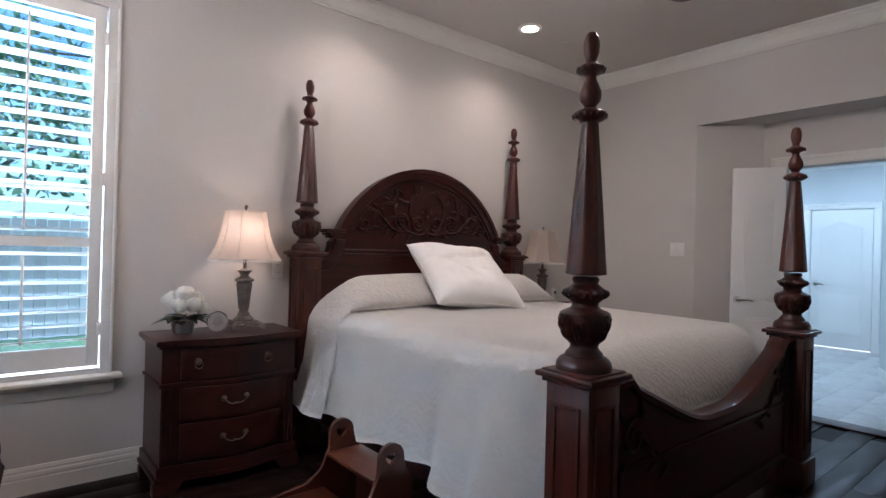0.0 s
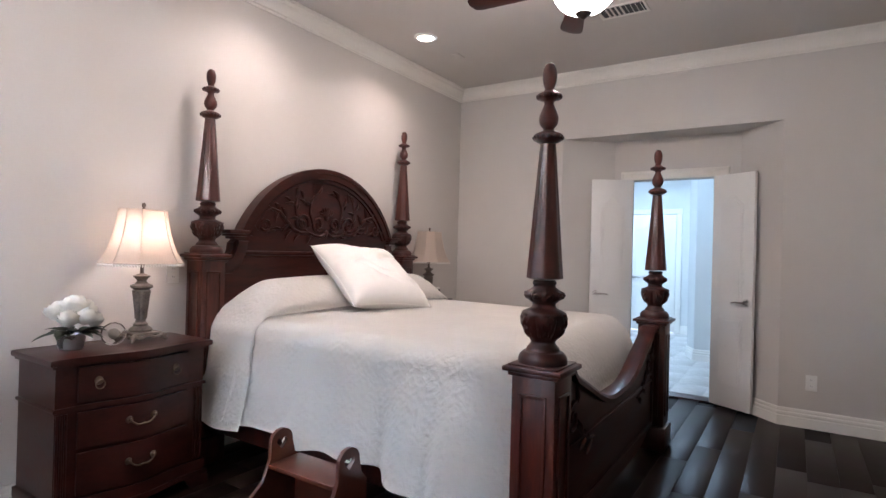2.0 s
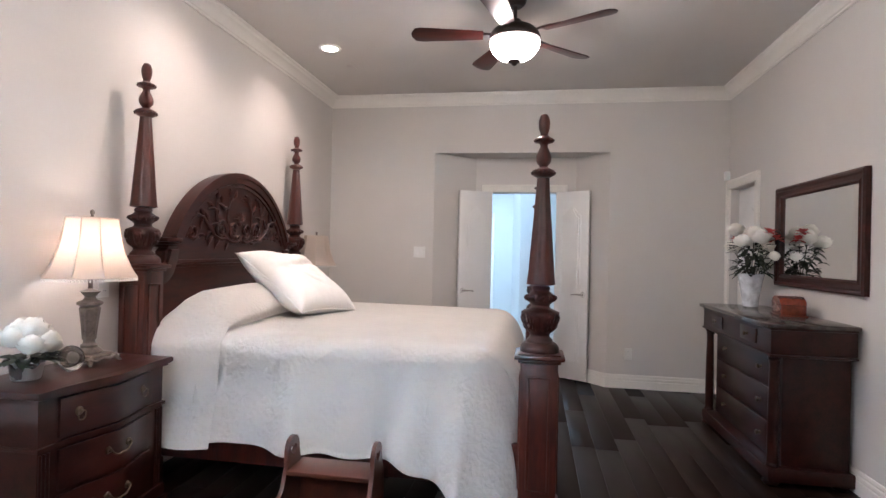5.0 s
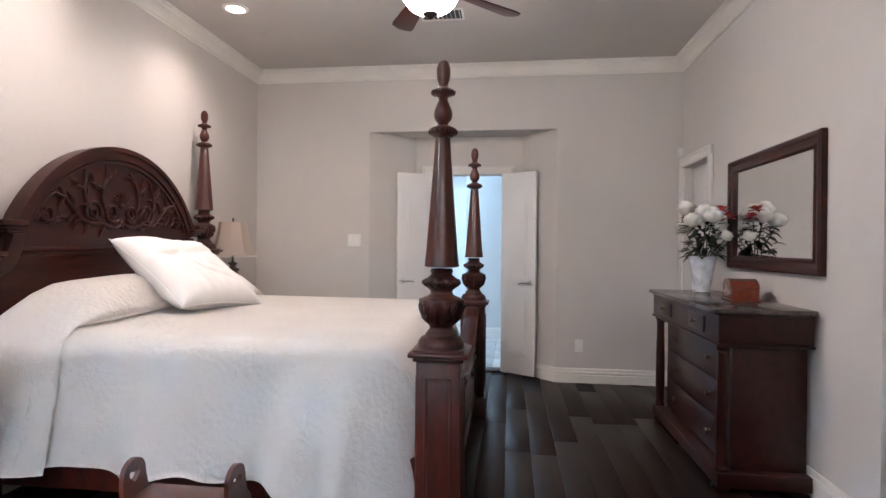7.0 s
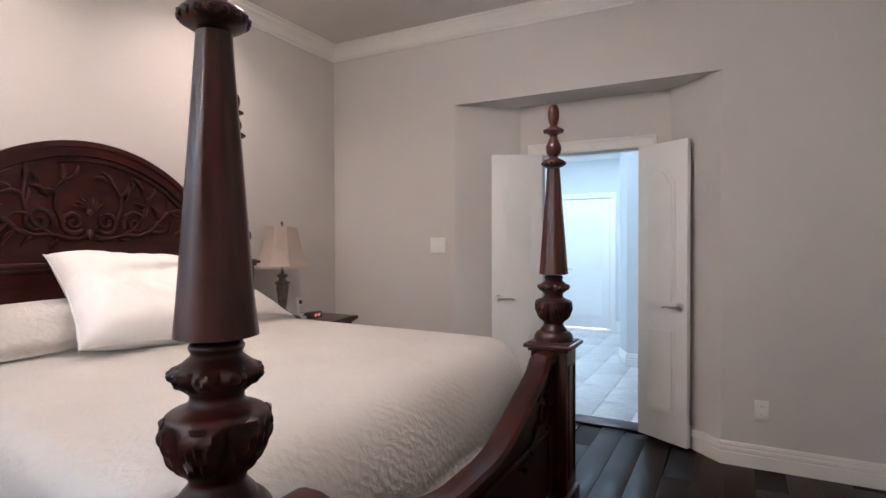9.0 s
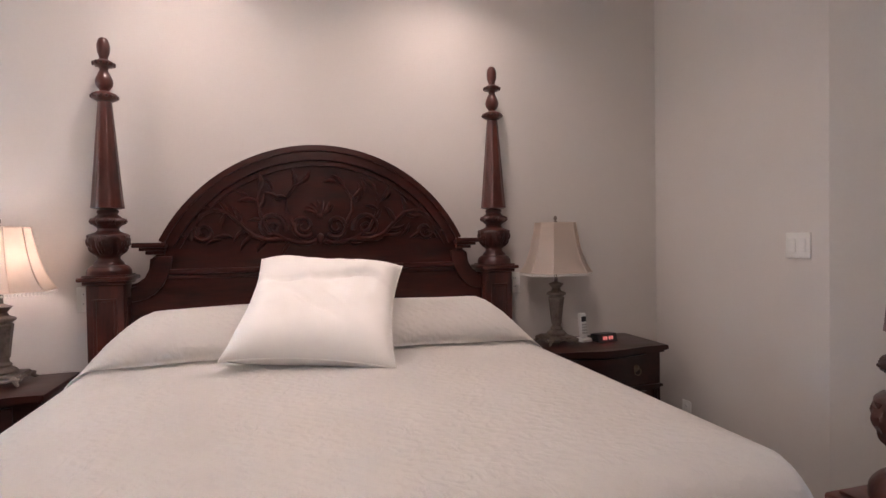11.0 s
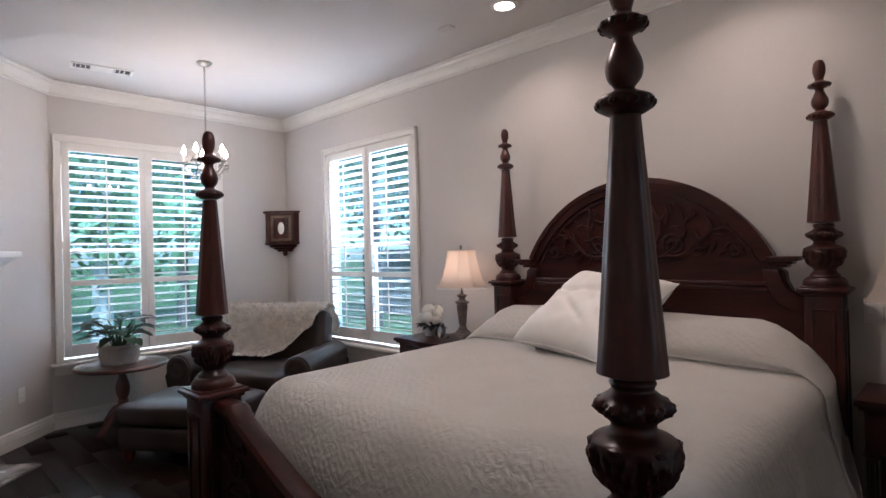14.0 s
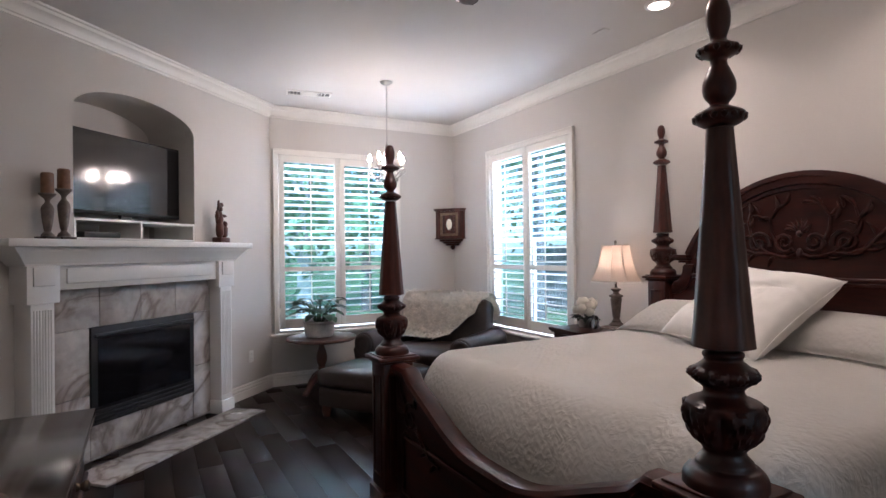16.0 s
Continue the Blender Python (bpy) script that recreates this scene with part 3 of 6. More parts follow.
door_leaf(d3, 0.75, 2.02, pose(4.87, -0.645, 0.004, 0, 0, -90), 0.06)
van = thing("bath_vanity", pose(0, 0, 0), "pale painted bathroom vanity cabinet with a light top", "vanity")
bm = B()
box(bm, 2.55, -0.70, 0.09, 3.05, 1.2, 1.06, 0.004)
part("body", bm, BATHWALL, van)
bm = B()
box(bm, 2.57, -0.68, 0, 3.03, 1.2, 0.09)
part("plinth", bm, WHITE, van)
bm = B()
box(bm, 2.52, -0.73, 1.06, 3.08, 1.22, 1.10, 0.006)
part("countertop", bm, WHITE, van)
for k in range(4):
    bm = B()
    box(bm, 3.0505, -0.62, 0.14 + 0.22 * k, 3.07, 0.1, 0.33 + 0.22 * k, 0.004)
    dr = part("drawer", bm, WHITE, van)
    tube_bm = tube(B(), [(3.085, -0.32, 0.235 + 0.22 * k), (3.085, -0.2, 0.235 + 0.22 * k)], 0.006)
    part("handle", tube_bm, NICKEL, dr)
for bx, by in ((1.6, -1.6), (3.6, -0.3), (3.6, -2.0 + 0.3), (1.6, 0.2)):
    bm = lathe(B(), [(0.09, 2.742), (0.09, 2.748)], 20, (bx, by))
    solid("bath_downlight", bm, BATHDISC, "lit recessed bathroom ceiling light", "ceiling light", kind="", group="bathroom ceiling lights")


# ---- the bed ----
POST = [(0.004, 1.130), (0.018, 1.122), (0.027, 1.095), (0.026, 1.06), (0.018, 1.03), (0.030, 1.018), (0.046, 1.008), (0.044, 0.996), (0.022, 0.985), (0.019, 0.972), (0.026, 0.955),
        (0.037, 0.925), (0.034, 0.898), (0.020, 0.878), (0.034, 0.868), (0.055, 0.857), (0.053, 0.838), (0.034, 0.826)]
SHAFT = [(0.030, 0.822), (0.070, 0.318)]
LOWER = [(0.040, 0.310), (0.046, 0.300), (0.042, 0.288), (0.052, 0.278), (0.070, 0.263), (0.072, 0.250), (0.060, 0.235), (0.045, 0.221), (0.050, 0.206), (0.078, 0.193), (0.086, 0.181), (0.085, 0.150),
         (0.071, 0.113), (0.050, 0.086), (0.048, 0.073), (0.062, 0.056), (0.066, 0.046), (0.079, 0.040), (0.092, 0.022), (0.094, 0.0)]
BX0, BX1, BYH, BYF = -3.115, -1.150, -0.12, -2.305
bed = thing("four_poster_bed", pose(-2.126, -1.2, 0), "king-size dark mahogany four-poster bed with carved arched headboard", "bed")
inv = pose(2.126, 1.2, 0)


def carved_turning(bm, prof, zp, k, n=72):
    """The lower turning, with acanthus leaves cut into the urn and the collar."""
    rings = []
    for r, h in prof:
        ring = []
        for i in range(n):
            a = 2 * math.pi * i / n
            cut = 0.0
            for lo, hi, lobes, turn in ((0.088, 0.186, 6, 0.0), (0.236, 0.272, 9, 0.3)):
                if lo < h < hi:
                    t = (h - lo) / (hi - lo)
                    side = abs(math.sin(0.5 * lobes * a + turn))
                    rib = 0.5 + 0.5 * math.cos(lobes * 5 * a + 9 * t * (1 if math.sin(lobes * a) > 0 else -1))
                    edge = min(1, 8 * t) * min(1, 5 * (1 - t))
                    cut = edge * (0.009 * side - 0.009 * rib * side - 0.009 * (1 - side) ** 2)
            ring.append(bm.verts.new(((r + cut) * math.cos(a), (r + cut) * math.sin(a), zp + h * k)))
        rings.append(ring)
    for a, b in zip(rings, rings[1:]):
        for i in range(n):
            bm.faces.new((a[i], a[(i + 1) % n], b[(i + 1) % n], b[i]))
    bm.faces.new(rings[0]), bm.faces.new(rings[-1])


def bed_post(x, y, zp, k, half):
    m = inv @ pose(x, y, 0)
    bm = B()
    box(bm, -half, -half, 0.16, half, half, zp - 0.045, 0.006)
    strips = []
    for a in range(4):
        r = pose(0, 0, 0, 0, 0, 90 * a)
        strips.append(bm)
        bm = B()
        for u in (-half * 0.62, half * 0.62 - 0.012):
            box(bm, u, -half - 0.007, 0.24, u + 0.012, -half + 0.002, zp - 0.11, 0.002, r)
        box(bm, -half * 0.62, -half - 0.007, zp - 0.122, half * 0.62, -half + 0.002, zp - 0.11, 0.002, r)
        box(bm, -half * 0.62, -half - 0.007, 0.228, half * 0.62, -half + 0.002, 0.24, 0.002, r)
    strips.append(bm)
    post = part("bed_post", strips[0], WOOD, bed, at=m)
    for q in strips[1:]:
        part("panel_moulding", q, WOOD, post)
    bm = box(B(), -half - 0.018, -half - 0.018, 0.0, half + 0.018, half + 0.018, 0.1595, 0.012)
    part("plinth", bm, WOOD, post)
    bm = B()
    box(bm, -half - 0.012, -half - 0.012, zp - 0.045, half + 0.012, half + 0.012, zp - 0.028, 0.005)
    box(bm, -half - 0.030, -half - 0.030, zp - 0.028, half + 0.030, half + 0.030, zp - 0.008, 0.007)
    box(bm, -half - 0.012, -half - 0.012, zp - 0.008, half + 0.012, half + 0.012, zp, 0.003)
    part("post_cap", bm, WOOD, post)
    z = lambda pr: [(r, zp + h * k) for r, h in pr]
    bm = B()
    carved_turning(bm, smooth_profile(LOWER[::-1], 6), zp, k)
    part("turned_base", bm, CARVE, post, sharp=50)
    bm = B()
    pr = [(SHAFT[1][0] * 0.8, SHAFT[1][1] - 0.004)] + [(SHAFT[1][0] + (SHAFT[0][0] - SHAFT[1][0]) * t, SHAFT[1][1] + (SHAFT[0][1] - SHAFT[1][1]) * t) for t in np.linspace(0, 1, 9)]
    lathe(bm, z(pr), 64, ridge=8, depth=0.075, only=(zp + 0.325 * k, zp + 0.80 * k))
    part("fluted_shaft", bm, WOOD, post, sharp=50)
    bm = B()
    lathe(bm, smooth_profile(z(POST)[::-1], 4), 28)
    part("turned_finial", bm, WOOD, post)
    # Leaf tips curling over the urn's rim, and beads round the two upper rings.
    tip = mesh_of("carved_leaf", blob(B(), (0, 0, 0), (0.010, 0.018, 0.012), 1, 0.4), CARVE)
    for i in range(6):
        ob = new("carved_leaf", tip)
        ob.parent = post
        ob.matrix_basis = pose(0, 0, zp + 0.182 * k, 0, 0, 60 * i + 30) @ pose(0.083, 0, 0)
    bead = mesh_of("bead", blob(B(), (0, 0, 0), (0.009, 0.0105, 0.010), 1), CARVE)
    for r, h, count in ((0.053, 0.846, 16), (0.043, 1.002, 12)):
        for i in range(count):
            ob = new("bead", bead)
            ob.parent = post
            ob.matrix_basis = pose(0, 0, zp + h * k, 0, 0, 360 * i / count) @ pose(r, 0, 0)


for px in (BX0, BX1):
    bed_post(px - (0.022 if px == BX1 else 0), BYH, 1.255, 0.985, 0.078)
    bed_post(px + (0.0 if px == BX1 else -0.017), BYF, 0.885, 1.022, 0.088)

# Headboard: local x from the bed's middle, z up.
HY = 1.2 - 0.10
bm = B()
R, zc = 0.866, 1.88 - 0.866
arcpts = [(R * math.sin(a), zc + R * math.cos(a)) for a in np.linspace(1.11, -1.11, 33)]
side = [(0.91, 0.45), (0.91, 1.205), (0.885, 1.21), (0.85, 1.235), (0.83, 1.275), (0.825, 1.32), (0.80, 1.34)]
outline = side + [(0.78, 1.395)] + arcpts + [(-0.78, 1.395)] + [(-x, z) for x, z in side[::-1]]
prism(bm, outline, "y", HY - 0.03, HY + 0.035)
head = part("headboard", bm, WOODX, bed, at=Matrix.Translation((-0.012, 0, 0)) @ Matrix.Diagonal((0.97, 1, 1, 1)))
bm = B()
for r0, r1, d in ((0.866, 0.80, 0.055), (0.874, 0.845, 0.068), (0.79, 0.772, 0.046)):
    o = [(r0 * math.sin(a), zc + r0 * math.cos(a)) for a in np.linspace(1.10, -1.10, 41)]
    i = [(r1 * math.sin(a), zc + r1 * math.cos(a)) for a in np.linspace(-1.10, 1.10, 41)]
    i = [(x, max(z, 1.37)) for x, z in i]
    prism(bm, o + i, "y", HY - d, HY - 0.028)
part("arch_moulding", bm, WOODX, head)
for sx in (-1, 1):
    bm = B()
    for x0, x1, z0, z1, d in ((0.755, 0.84, 1.345, 1.362, 0.060), (0.75, 0.865, 1.362, 1.378, 0.075), (0.745, 0.893, 1.378, 1.402, 0.092)):
        box(bm, sx * x0, HY - d, z0, sx * x1, HY + 0.035, z1, 0.004)
    part("shoulder_cornice", bm, WOODX, head)
    bm = B()
    prism(bm, [(sx * x, z) for x, z in ((0.91, 1.12), (0.91, 1.19), (0.87, 1.20), (0.83, 1.23), (0.805, 1.28), (0.80, 1.335), (0.72, 1.335), (0.735, 1.26), (0.77, 1.19), (0.81, 1.15), (0.85, 1.13))], "y", HY - 0.052, HY - 0.028, bev=0.006)
    part("scroll_bracket", bm, WOODX, head)
bm = B()
box(bm, -0.74, HY - 0.052, 1.245, 0.74, HY - 0.028, 1.272, 0.008)
box(bm, -0.74, HY - 0.045, 1.225, 0.74, HY - 0.028, 1.243, 0.004)
part("cross_rail", bm, WOODX, head)


def spiral(cx, cz, r0, r1, a0, turns, n=26):
    return [(cx + (r0 + (r1 - r0) * t) * math.cos(a0 + turns * 2 * math.pi * t), cz + (r0 + (r1 - r0) * t) * math.sin(a0 + turns * 2 * math.pi * t)) for t in np.linspace(0, 1, n)]


def carving_vines(put, done):
    """Scrolling acanthus, mirrored about the middle. put(x, z) gives the place of a point."""
    bm = B()

    def vine(pts, r0, r1):
        r0, r1 = r0 * 1.25, r1 * 1.25
        n = len(pts)
        tube(bm, [put(x, z) for x, z in pts], [r0 + (r1 - r0) * i / (n - 1) for i in range(n)], 6, 0.8)

    def leaf(x, z, ang, ln, wd):
        wd *= 1.2
        bend = [(x + ln * t * math.cos(ang + 0.5 * t), z + ln * t * math.sin(ang + 0.5 * t)) for t in (0, 0.25, 0.5, 0.75, 1.0)]
        tube(bm, [put(*p) for p in bend], [wd * k for k in (0.35, 0.9, 1.0, 0.6, 0.12)], 6, 0.7)
    for m in (-1, 1):
        bm = B()
        mir = lambda pts: [(m * x, z) for x, z in pts]
        ang = lambda a: a if m > 0 else math.pi - a
        vine(mir(spiral(0.085, 1.475, 0.062, 0.012, -2.4, 1.6)), 0.013, 0.008)
        vine(mir(spiral(0.25, 1.47, 0.075, 0.014, 3.4, -1.4)), 0.013, 0.008)
        vine(mir([(0.02, 1.40), (0.06, 1.385), (0.12, 1.39), (0.19, 1.41), (0.26, 1.46), (0.30, 1.53), (0.315, 1.60), (0.30, 1.66)]), 0.014, 0.007)
        vine(mir([(0.19, 1.41), (0.27, 1.405), (0.34, 1.43), (0.40, 1.49), (0.46, 1.545), (0.53, 1.56), (0.59, 1.53), (0.615, 1.48), (0.60, 1.435)]), 0.014, 0.008)
        vine(mir(spiral(0.575, 1.45, 0.052, 0.010, 0.2, -1.3)), 0.010, 0.007)
        vine(mir([(0.13, 1.47), (0.17, 1.55), (0.17, 1.62), (0.13, 1.68), (0.09, 1.70)]), 0.011, 0.006)
        for x, z, a, ln, wd in ((0.09, 1.70, 2.6, 0.075, 0.014), (0.13, 1.68, 1.9, 0.09, 0.016), (0.17, 1.62, 0.4, 0.08, 0.014), (0.30, 1.66, 1.9, 0.10, 0.016), (0.315, 1.60, 0.5, 0.10, 0.015),
                                (0.31, 1.56, 2.4, 0.08, 0.013), (0.28, 1.50, 0.5, 0.09, 0.014), (0.40, 1.49, 1.6, 0.10, 0.016), (0.37, 1.46, -0.3, 0.09, 0.014), (0.46, 1.545, 1.3, 0.09, 0.014),
                                (0.46, 1.545, -0.7, 0.09, 0.013), (0.53, 1.56, 0.6, 0.08, 0.012), (0.34, 1.43, -0.4, 0.10, 0.014), (0.26, 1.405, -0.3, 0.09, 0.013), (0.15, 1.39, -0.5, 0.08, 0.013),
                                (0.66, 1.42, 0.8, 0.06, 0.013), (0.64, 1.405, 2.0, 0.06, 0.012), (0.44, 1.42, 0.5, 0.09, 0.013), (0.49, 1.41, 0.2, 0.08, 0.012), (0.20, 1.60, 1.0, 0.10, 0.013),
                                (0.24, 1.66, 1.4, 0.07, 0.012), (0.36, 1.62, 0.9, 0.07, 0.012)):
            leaf(m * x, z, ang(a), ln, wd)
        done(bm)
    bm = B()
    for a in np.linspace(0.5, math.pi - 0.5, 7):
        leaf(0.02 * math.cos(a), 1.535, a - 0.25, 0.075, 0.012)
    blob(bm, put(0, 1.525), (0.02, 0.014, 0.02), 2)
    blob(bm, put(0, 1.41), (0.02, 0.014, 0.03), 2)
    done(bm)


carving_vines(lambda x, z: (x, HY - 0.038, z), lambda q: part("scroll_carving", q, CARVE, head, sharp=60))

# Footboard with a swooping top rail.
FY = BYF + 1.2
bm = B()
half = 0.99 - 0.088
top = []
for t in np.linspace(-1, 1, 41):
    a = abs(t)
    u = min(1, max(0, (a - 0.10) / 0.75))
    z = 0.560 + 0.255 * (0.45 * (1 - math.sqrt(1 - u * u)) + 0.55 * (0.5 - 0.5 * math.cos(math.pi * u)))
    top.append((t * half, z))
low = [(half, 0.17), (0.75, 0.16), (0.6, 0.12), (0.45, 0.10), (0, 0.10), (-0.45, 0.10), (-0.6, 0.12), (-0.75, 0.16), (-half, 0.17)]
prism(bm, top + low, "y", FY - 0.022, FY + 0.022)
foot = part("footboard", bm, WOODX, bed)
bm = B()
sec = [(-0.05, -0.012), (-0.052, 0.01), (-0.04, 0.026), (-0.02, 0.032), (0.02, 0.032), (0.04, 0.026), (0.052, 0.01), (0.05, -0.012)]
rings = [[bm.verts.new((x, FY + o, z + h)) for o, h in sec] for x, z in top]
for a, b in zip(rings, rings[1:]):
    for j in range(len(sec)):
        bm.faces.new((a[j], a[(j + 1) % len(sec)], b[(j + 1) % len(sec)], b[j]))
bm.faces.new(rings[0]), bm.faces.new(rings[-1])
part("top_rail", bm, WOODX, foot)
bm = B()
for x0, x1, z0, z1 in ((-0.82, 0.82, 0.19, 0.21), (-0.82, -0.80, 0.21, 0.50), (0.80, 0.82, 0.21, 0.50), (-0.80, 0.80, 0.48, 0.50)):
    box(bm, x0, FY - 0.034, z0, x1, FY - 0.0225, z1, 0.004)
part("panel_moulding", bm, WOODX, foot)
for m in (-1, 1):
    bm = B()
    for pts, r in ((spiral(m * 0.72, 0.60, 0.075, 0.015, 1.2, -m * 1.4), 0.012), ([(m * x, z) for x, z in ((0.66, 0.56), (0.58, 0.50), (0.50, 0.46), (0.42, 0.45))], 0.011), ([(m * x, z) for x, z in ((0.78, 0.66), (0.82, 0.70), (0.84, 0.76))], 0.010)):
        tube(bm, [(x, FY - 0.026, z) for x, z in pts], [r * (1 - 0.5 * i / len(pts)) for i in range(len(pts))], 6, 0.8)
    for x, z, a in ((0.60, 0.52, 0.9), (0.55, 0.48, -0.6), (0.50, 0.46, 0.8), (0.46, 0.45, -0.8), (0.78, 0.52, -1.2), (0.66, 0.66, 1.4), (0.81, 0.60, 0.4)):
        aa = a if m > 0 else math.pi - a
        tube(bm, [(m * x + 0.08 * t * math.cos(aa), FY - 0.026, z + 0.08 * t * math.sin(aa)) for t in (0, 0.3, 0.6, 1)], [0.006, 0.014, 0.011, 0.002], 6, 0.8)
    part("scroll_carving", bm, CARVE, foot, sharp=60)
for sx in (-1, 1):
    bm = B()
    box(bm, sx * 0.965, BYF + 1.2 + 0.09, 0.20, sx * 1.0, BYH + 1.2 - 0.08, 0.42, 0.006)
    part("side_rail", bm, WOOD, bed)
bm = B()
box(bm, -0.95, FY + 0.20, 0.30, 0.95, HY - 0.06, 0.58, 0.03)
part("box_spring", bm, CUSH, bed)

# ---- bed linen ----
mt = thing("mattress", pose(-2.126, -1.2, 0.581), "thick mattress under the bedspread", "mattress")
bm = B()
box(bm, -0.93, FY + 0.27, 0, 0.93, HY - 0.06, 0.235, 0.06)
part("core", bm, CUSH, mt)


def cloth(rows, name, parent, k_in=0.0):
    bm = B()
    vs = [[bm.verts.new(p) for p in r] for r in rows]
    for a, b in zip(vs, vs[1:]):
        for i in range(len(a) - 1):
            bm.faces.new((a[i], a[i + 1], b[i + 1], b[i]))
    bmesh.ops.solidify(bm, geom=bm.faces[:], thickness=0.006)
    return part(name, bm, SPREAD, parent, sharp=80)


def drape(y, top, w, hem_l, hem_r, flare, wave, sag=0.0):
    """A line of points across the bed at y, from one hem over the top to the other; x from the bed's middle."""
    pts = []
    rr = 0.11
    for s, hem in ((-1, hem_l), (1, hem_r)):
        col = []
        for t in np.linspace(0, 1, 16):
            z = hem + (top - rr - hem) * t
            f = (1 - t)
            x = w + flare * f ** 1.3 + wave * f * (0.028 * math.sin(y * 9.0 + s) + 0.018 * math.sin(y * 21 + 1.3 * s) + 0.02 * noise.noise(Vector((y * 5, z * 2, s))))
            col.append((s * x, y, z))
        for a in np.linspace(0.12, math.pi / 2, 7):
            col.append((s * (w - rr + rr * math.cos(a)), y, top - rr + rr * math.sin(a)))
        pts.append(col)
    mid = []
    x0 = w - rr
    for t in np.linspace(-1, 1, 33)[1:-1]:
        x = t * x0
        mid.append((x, y, top + 0.008 * (1 - t * t) + 0.006 * noise.noise(Vector((x * 3, y * 3, 0.4)))))
    return pts[0] + mid + pts[1][::-1]


spread = thing("bedspread", pose(-2.126, 0, 0), "cream matelasse bedspread draped over a made bed", "bedspread")
rows = []
ys = list(np.linspace(-0.50, -1.98, 64))
for y in ys:
    t = (y + 0.5) / (-1.48)
    top = 0.895 - 0.012 * t
    hem = 0.335 - 0.03 * t - (0.11 * max(0, (t - 0.7) / 0.3) ** 1.5)
    hem += 0.010 * math.sin(y * 14)
    rows.append(drape(y, top, 1.015, hem, hem - 0.02, 0.085, 0.9 + 0.6 * t + 5.0 * max(0, (t - 0.66) / 0.34) ** 2))
# Over the foot of the mattress and down inside the footboard.
last_top = rows[-1]
for a in np.linspace(0.15, 1.0, 10):
    ang = a * math.pi / 2
    r = []
    for i, (x, y, z) in enumerate(last_top):
        edge = min(1, max(0, (abs(x) - 0.80) / 0.2))
        drop = 0.38 * (1 - math.cos(ang))
        yy = -1.98 - 0.235 * math.sin(ang) + 0.010 * math.sin(x * 11) * a
        inset = 1 - 0.09 * a * (1 if abs(x) > 0.9 else 0.0) - 0.055 * a * (1 if z < 0.86 else 0)
        zz = max(z - drop * max(0.0, (z - 0.15) / 0.75), 0.14)
        r.append((x * inset + 0.012 * a * math.sin(z * 16 + a * 5), yy, zz))
    rows.append(r)
cloth(rows, "cover", spread)
rows = []
for y, top, ex in ((-0.17, 0.93, 0.0), (-0.20, 1.00, 0.0), (-0.25, 1.055, 0.005), (-0.32, 1.09, 0.01), (-0.40, 1.105, 0.02), (-0.47, 1.095, 0.025), (-0.54, 1.06, 0.03), (-0.59, 1.01, 0.03), (-0.62, 0.96, 0.03), (-0.625, 0.925, 0.025), (-0.605, 0.906, 0.02)):
    r = drape(y, top, 1.00 + ex, 0.30 + 0.03 * abs(y + 0.4), 0.30, 0.10, 0.5)
    r = [(x, yy, z if abs(x) < 0.72 else z - (top - 0.90) * min(1, ((abs(x) - 0.72) / 0.26)) ** 1.7 * (1 if z > 0.7 else max(0, (z - 0.3) / 0.4))) for x, yy, z in r]
    rows.append(r)
cloth(rows, "pillow_fold", spread)
for sx in (-0.47, 0.47):
    pl = thing("bed_pillow", pose(-2.126 + sx, -0.37, 0.96), "white bed pillow tucked under the spread", "pillow", "bed pillows")
    bm = blob(B(), (0, 0, 0), (0.42, 0.17, 0.10), 3)
    part("pillow_body", bm, CUSH, pl)

cu = thing("throw_cushion", pose(-2.165, -0.62, 1.108, 33, 4, -12) @ Matrix.Diagonal((1.08, 1.04, 1.0, 1)), "square white tufted throw cushion leaning on the bolster", "cushion")
bm = B()
N = 44
g = {}
for s in (1, -1):
    for i in range(N + 1):
        for j in range(N + 1):
            u, v = 2 * i / N - 1, 2 * j / N - 1
            if (i in (0, N) or j in (0, N)) and s == -1:
                g[s, i, j] = g[1, i, j]
                continue
            pin = 1 - 0.10 * (1 - u * u) * abs(v)
            pin2 = 1 - 0.10 * (1 - v * v) * abs(u)
            th = 0.118 * ((1 - u ** 4) * (1 - v ** 4)) ** 0.55
            soft = (1 - u ** 4) * (1 - v ** 4)
            crease = 0.030 * math.exp(-((v - 0.30 - 0.10 * math.sin(3 * u)) / 0.055) ** 2) * (0.35 + math.exp(-((u - 0.42) / 0.26) ** 2) + 0.8 * math.exp(-((u + 0.52) / 0.2) ** 2))
            crease += 0.024 * math.exp(-((v + 0.30 + 0.7 * (u + 0.05)) / 0.06) ** 2) * math.exp(-((u + 0.05) / 0.35) ** 2)
            crease += 0.014 * math.exp(-((v + 0.15 + 1.1 * (u - 0.25)) / 0.05) ** 2) * math.exp(-((u - 0.2) / 0.3) ** 2)
            dim = 0.030 * math.exp(-((u - 0.05) ** 2 + (v - 0.12) ** 2) / 0.06)
            wr = (0.022 * noise.noise(Vector((u * 2.2, v * 2.2, s))) + 0.008 * noise.noise(Vector((u * 6 + v * 2, v * 3 - u * 3, 4 + s)))) * soft
            h = max(0.004 * soft, th - (crease + dim if s > 0 else 0)) + wr
            g[s, i, j] = bm.verts.new((0.312 * u * pin2, 0.325 * v * pin, s * h))
for s in (1, -1):
    for i in range(N):
        for j in range(N):
            q = [g[s, i, j], g[s, i + 1, j], g[s, i + 1, j + 1], g[s, i, j + 1]]
            bm.faces.new(q if s > 0 else q[::-1])
part("cushion_cover", bm, CUSH, cu, sharp=180)
bm = B()
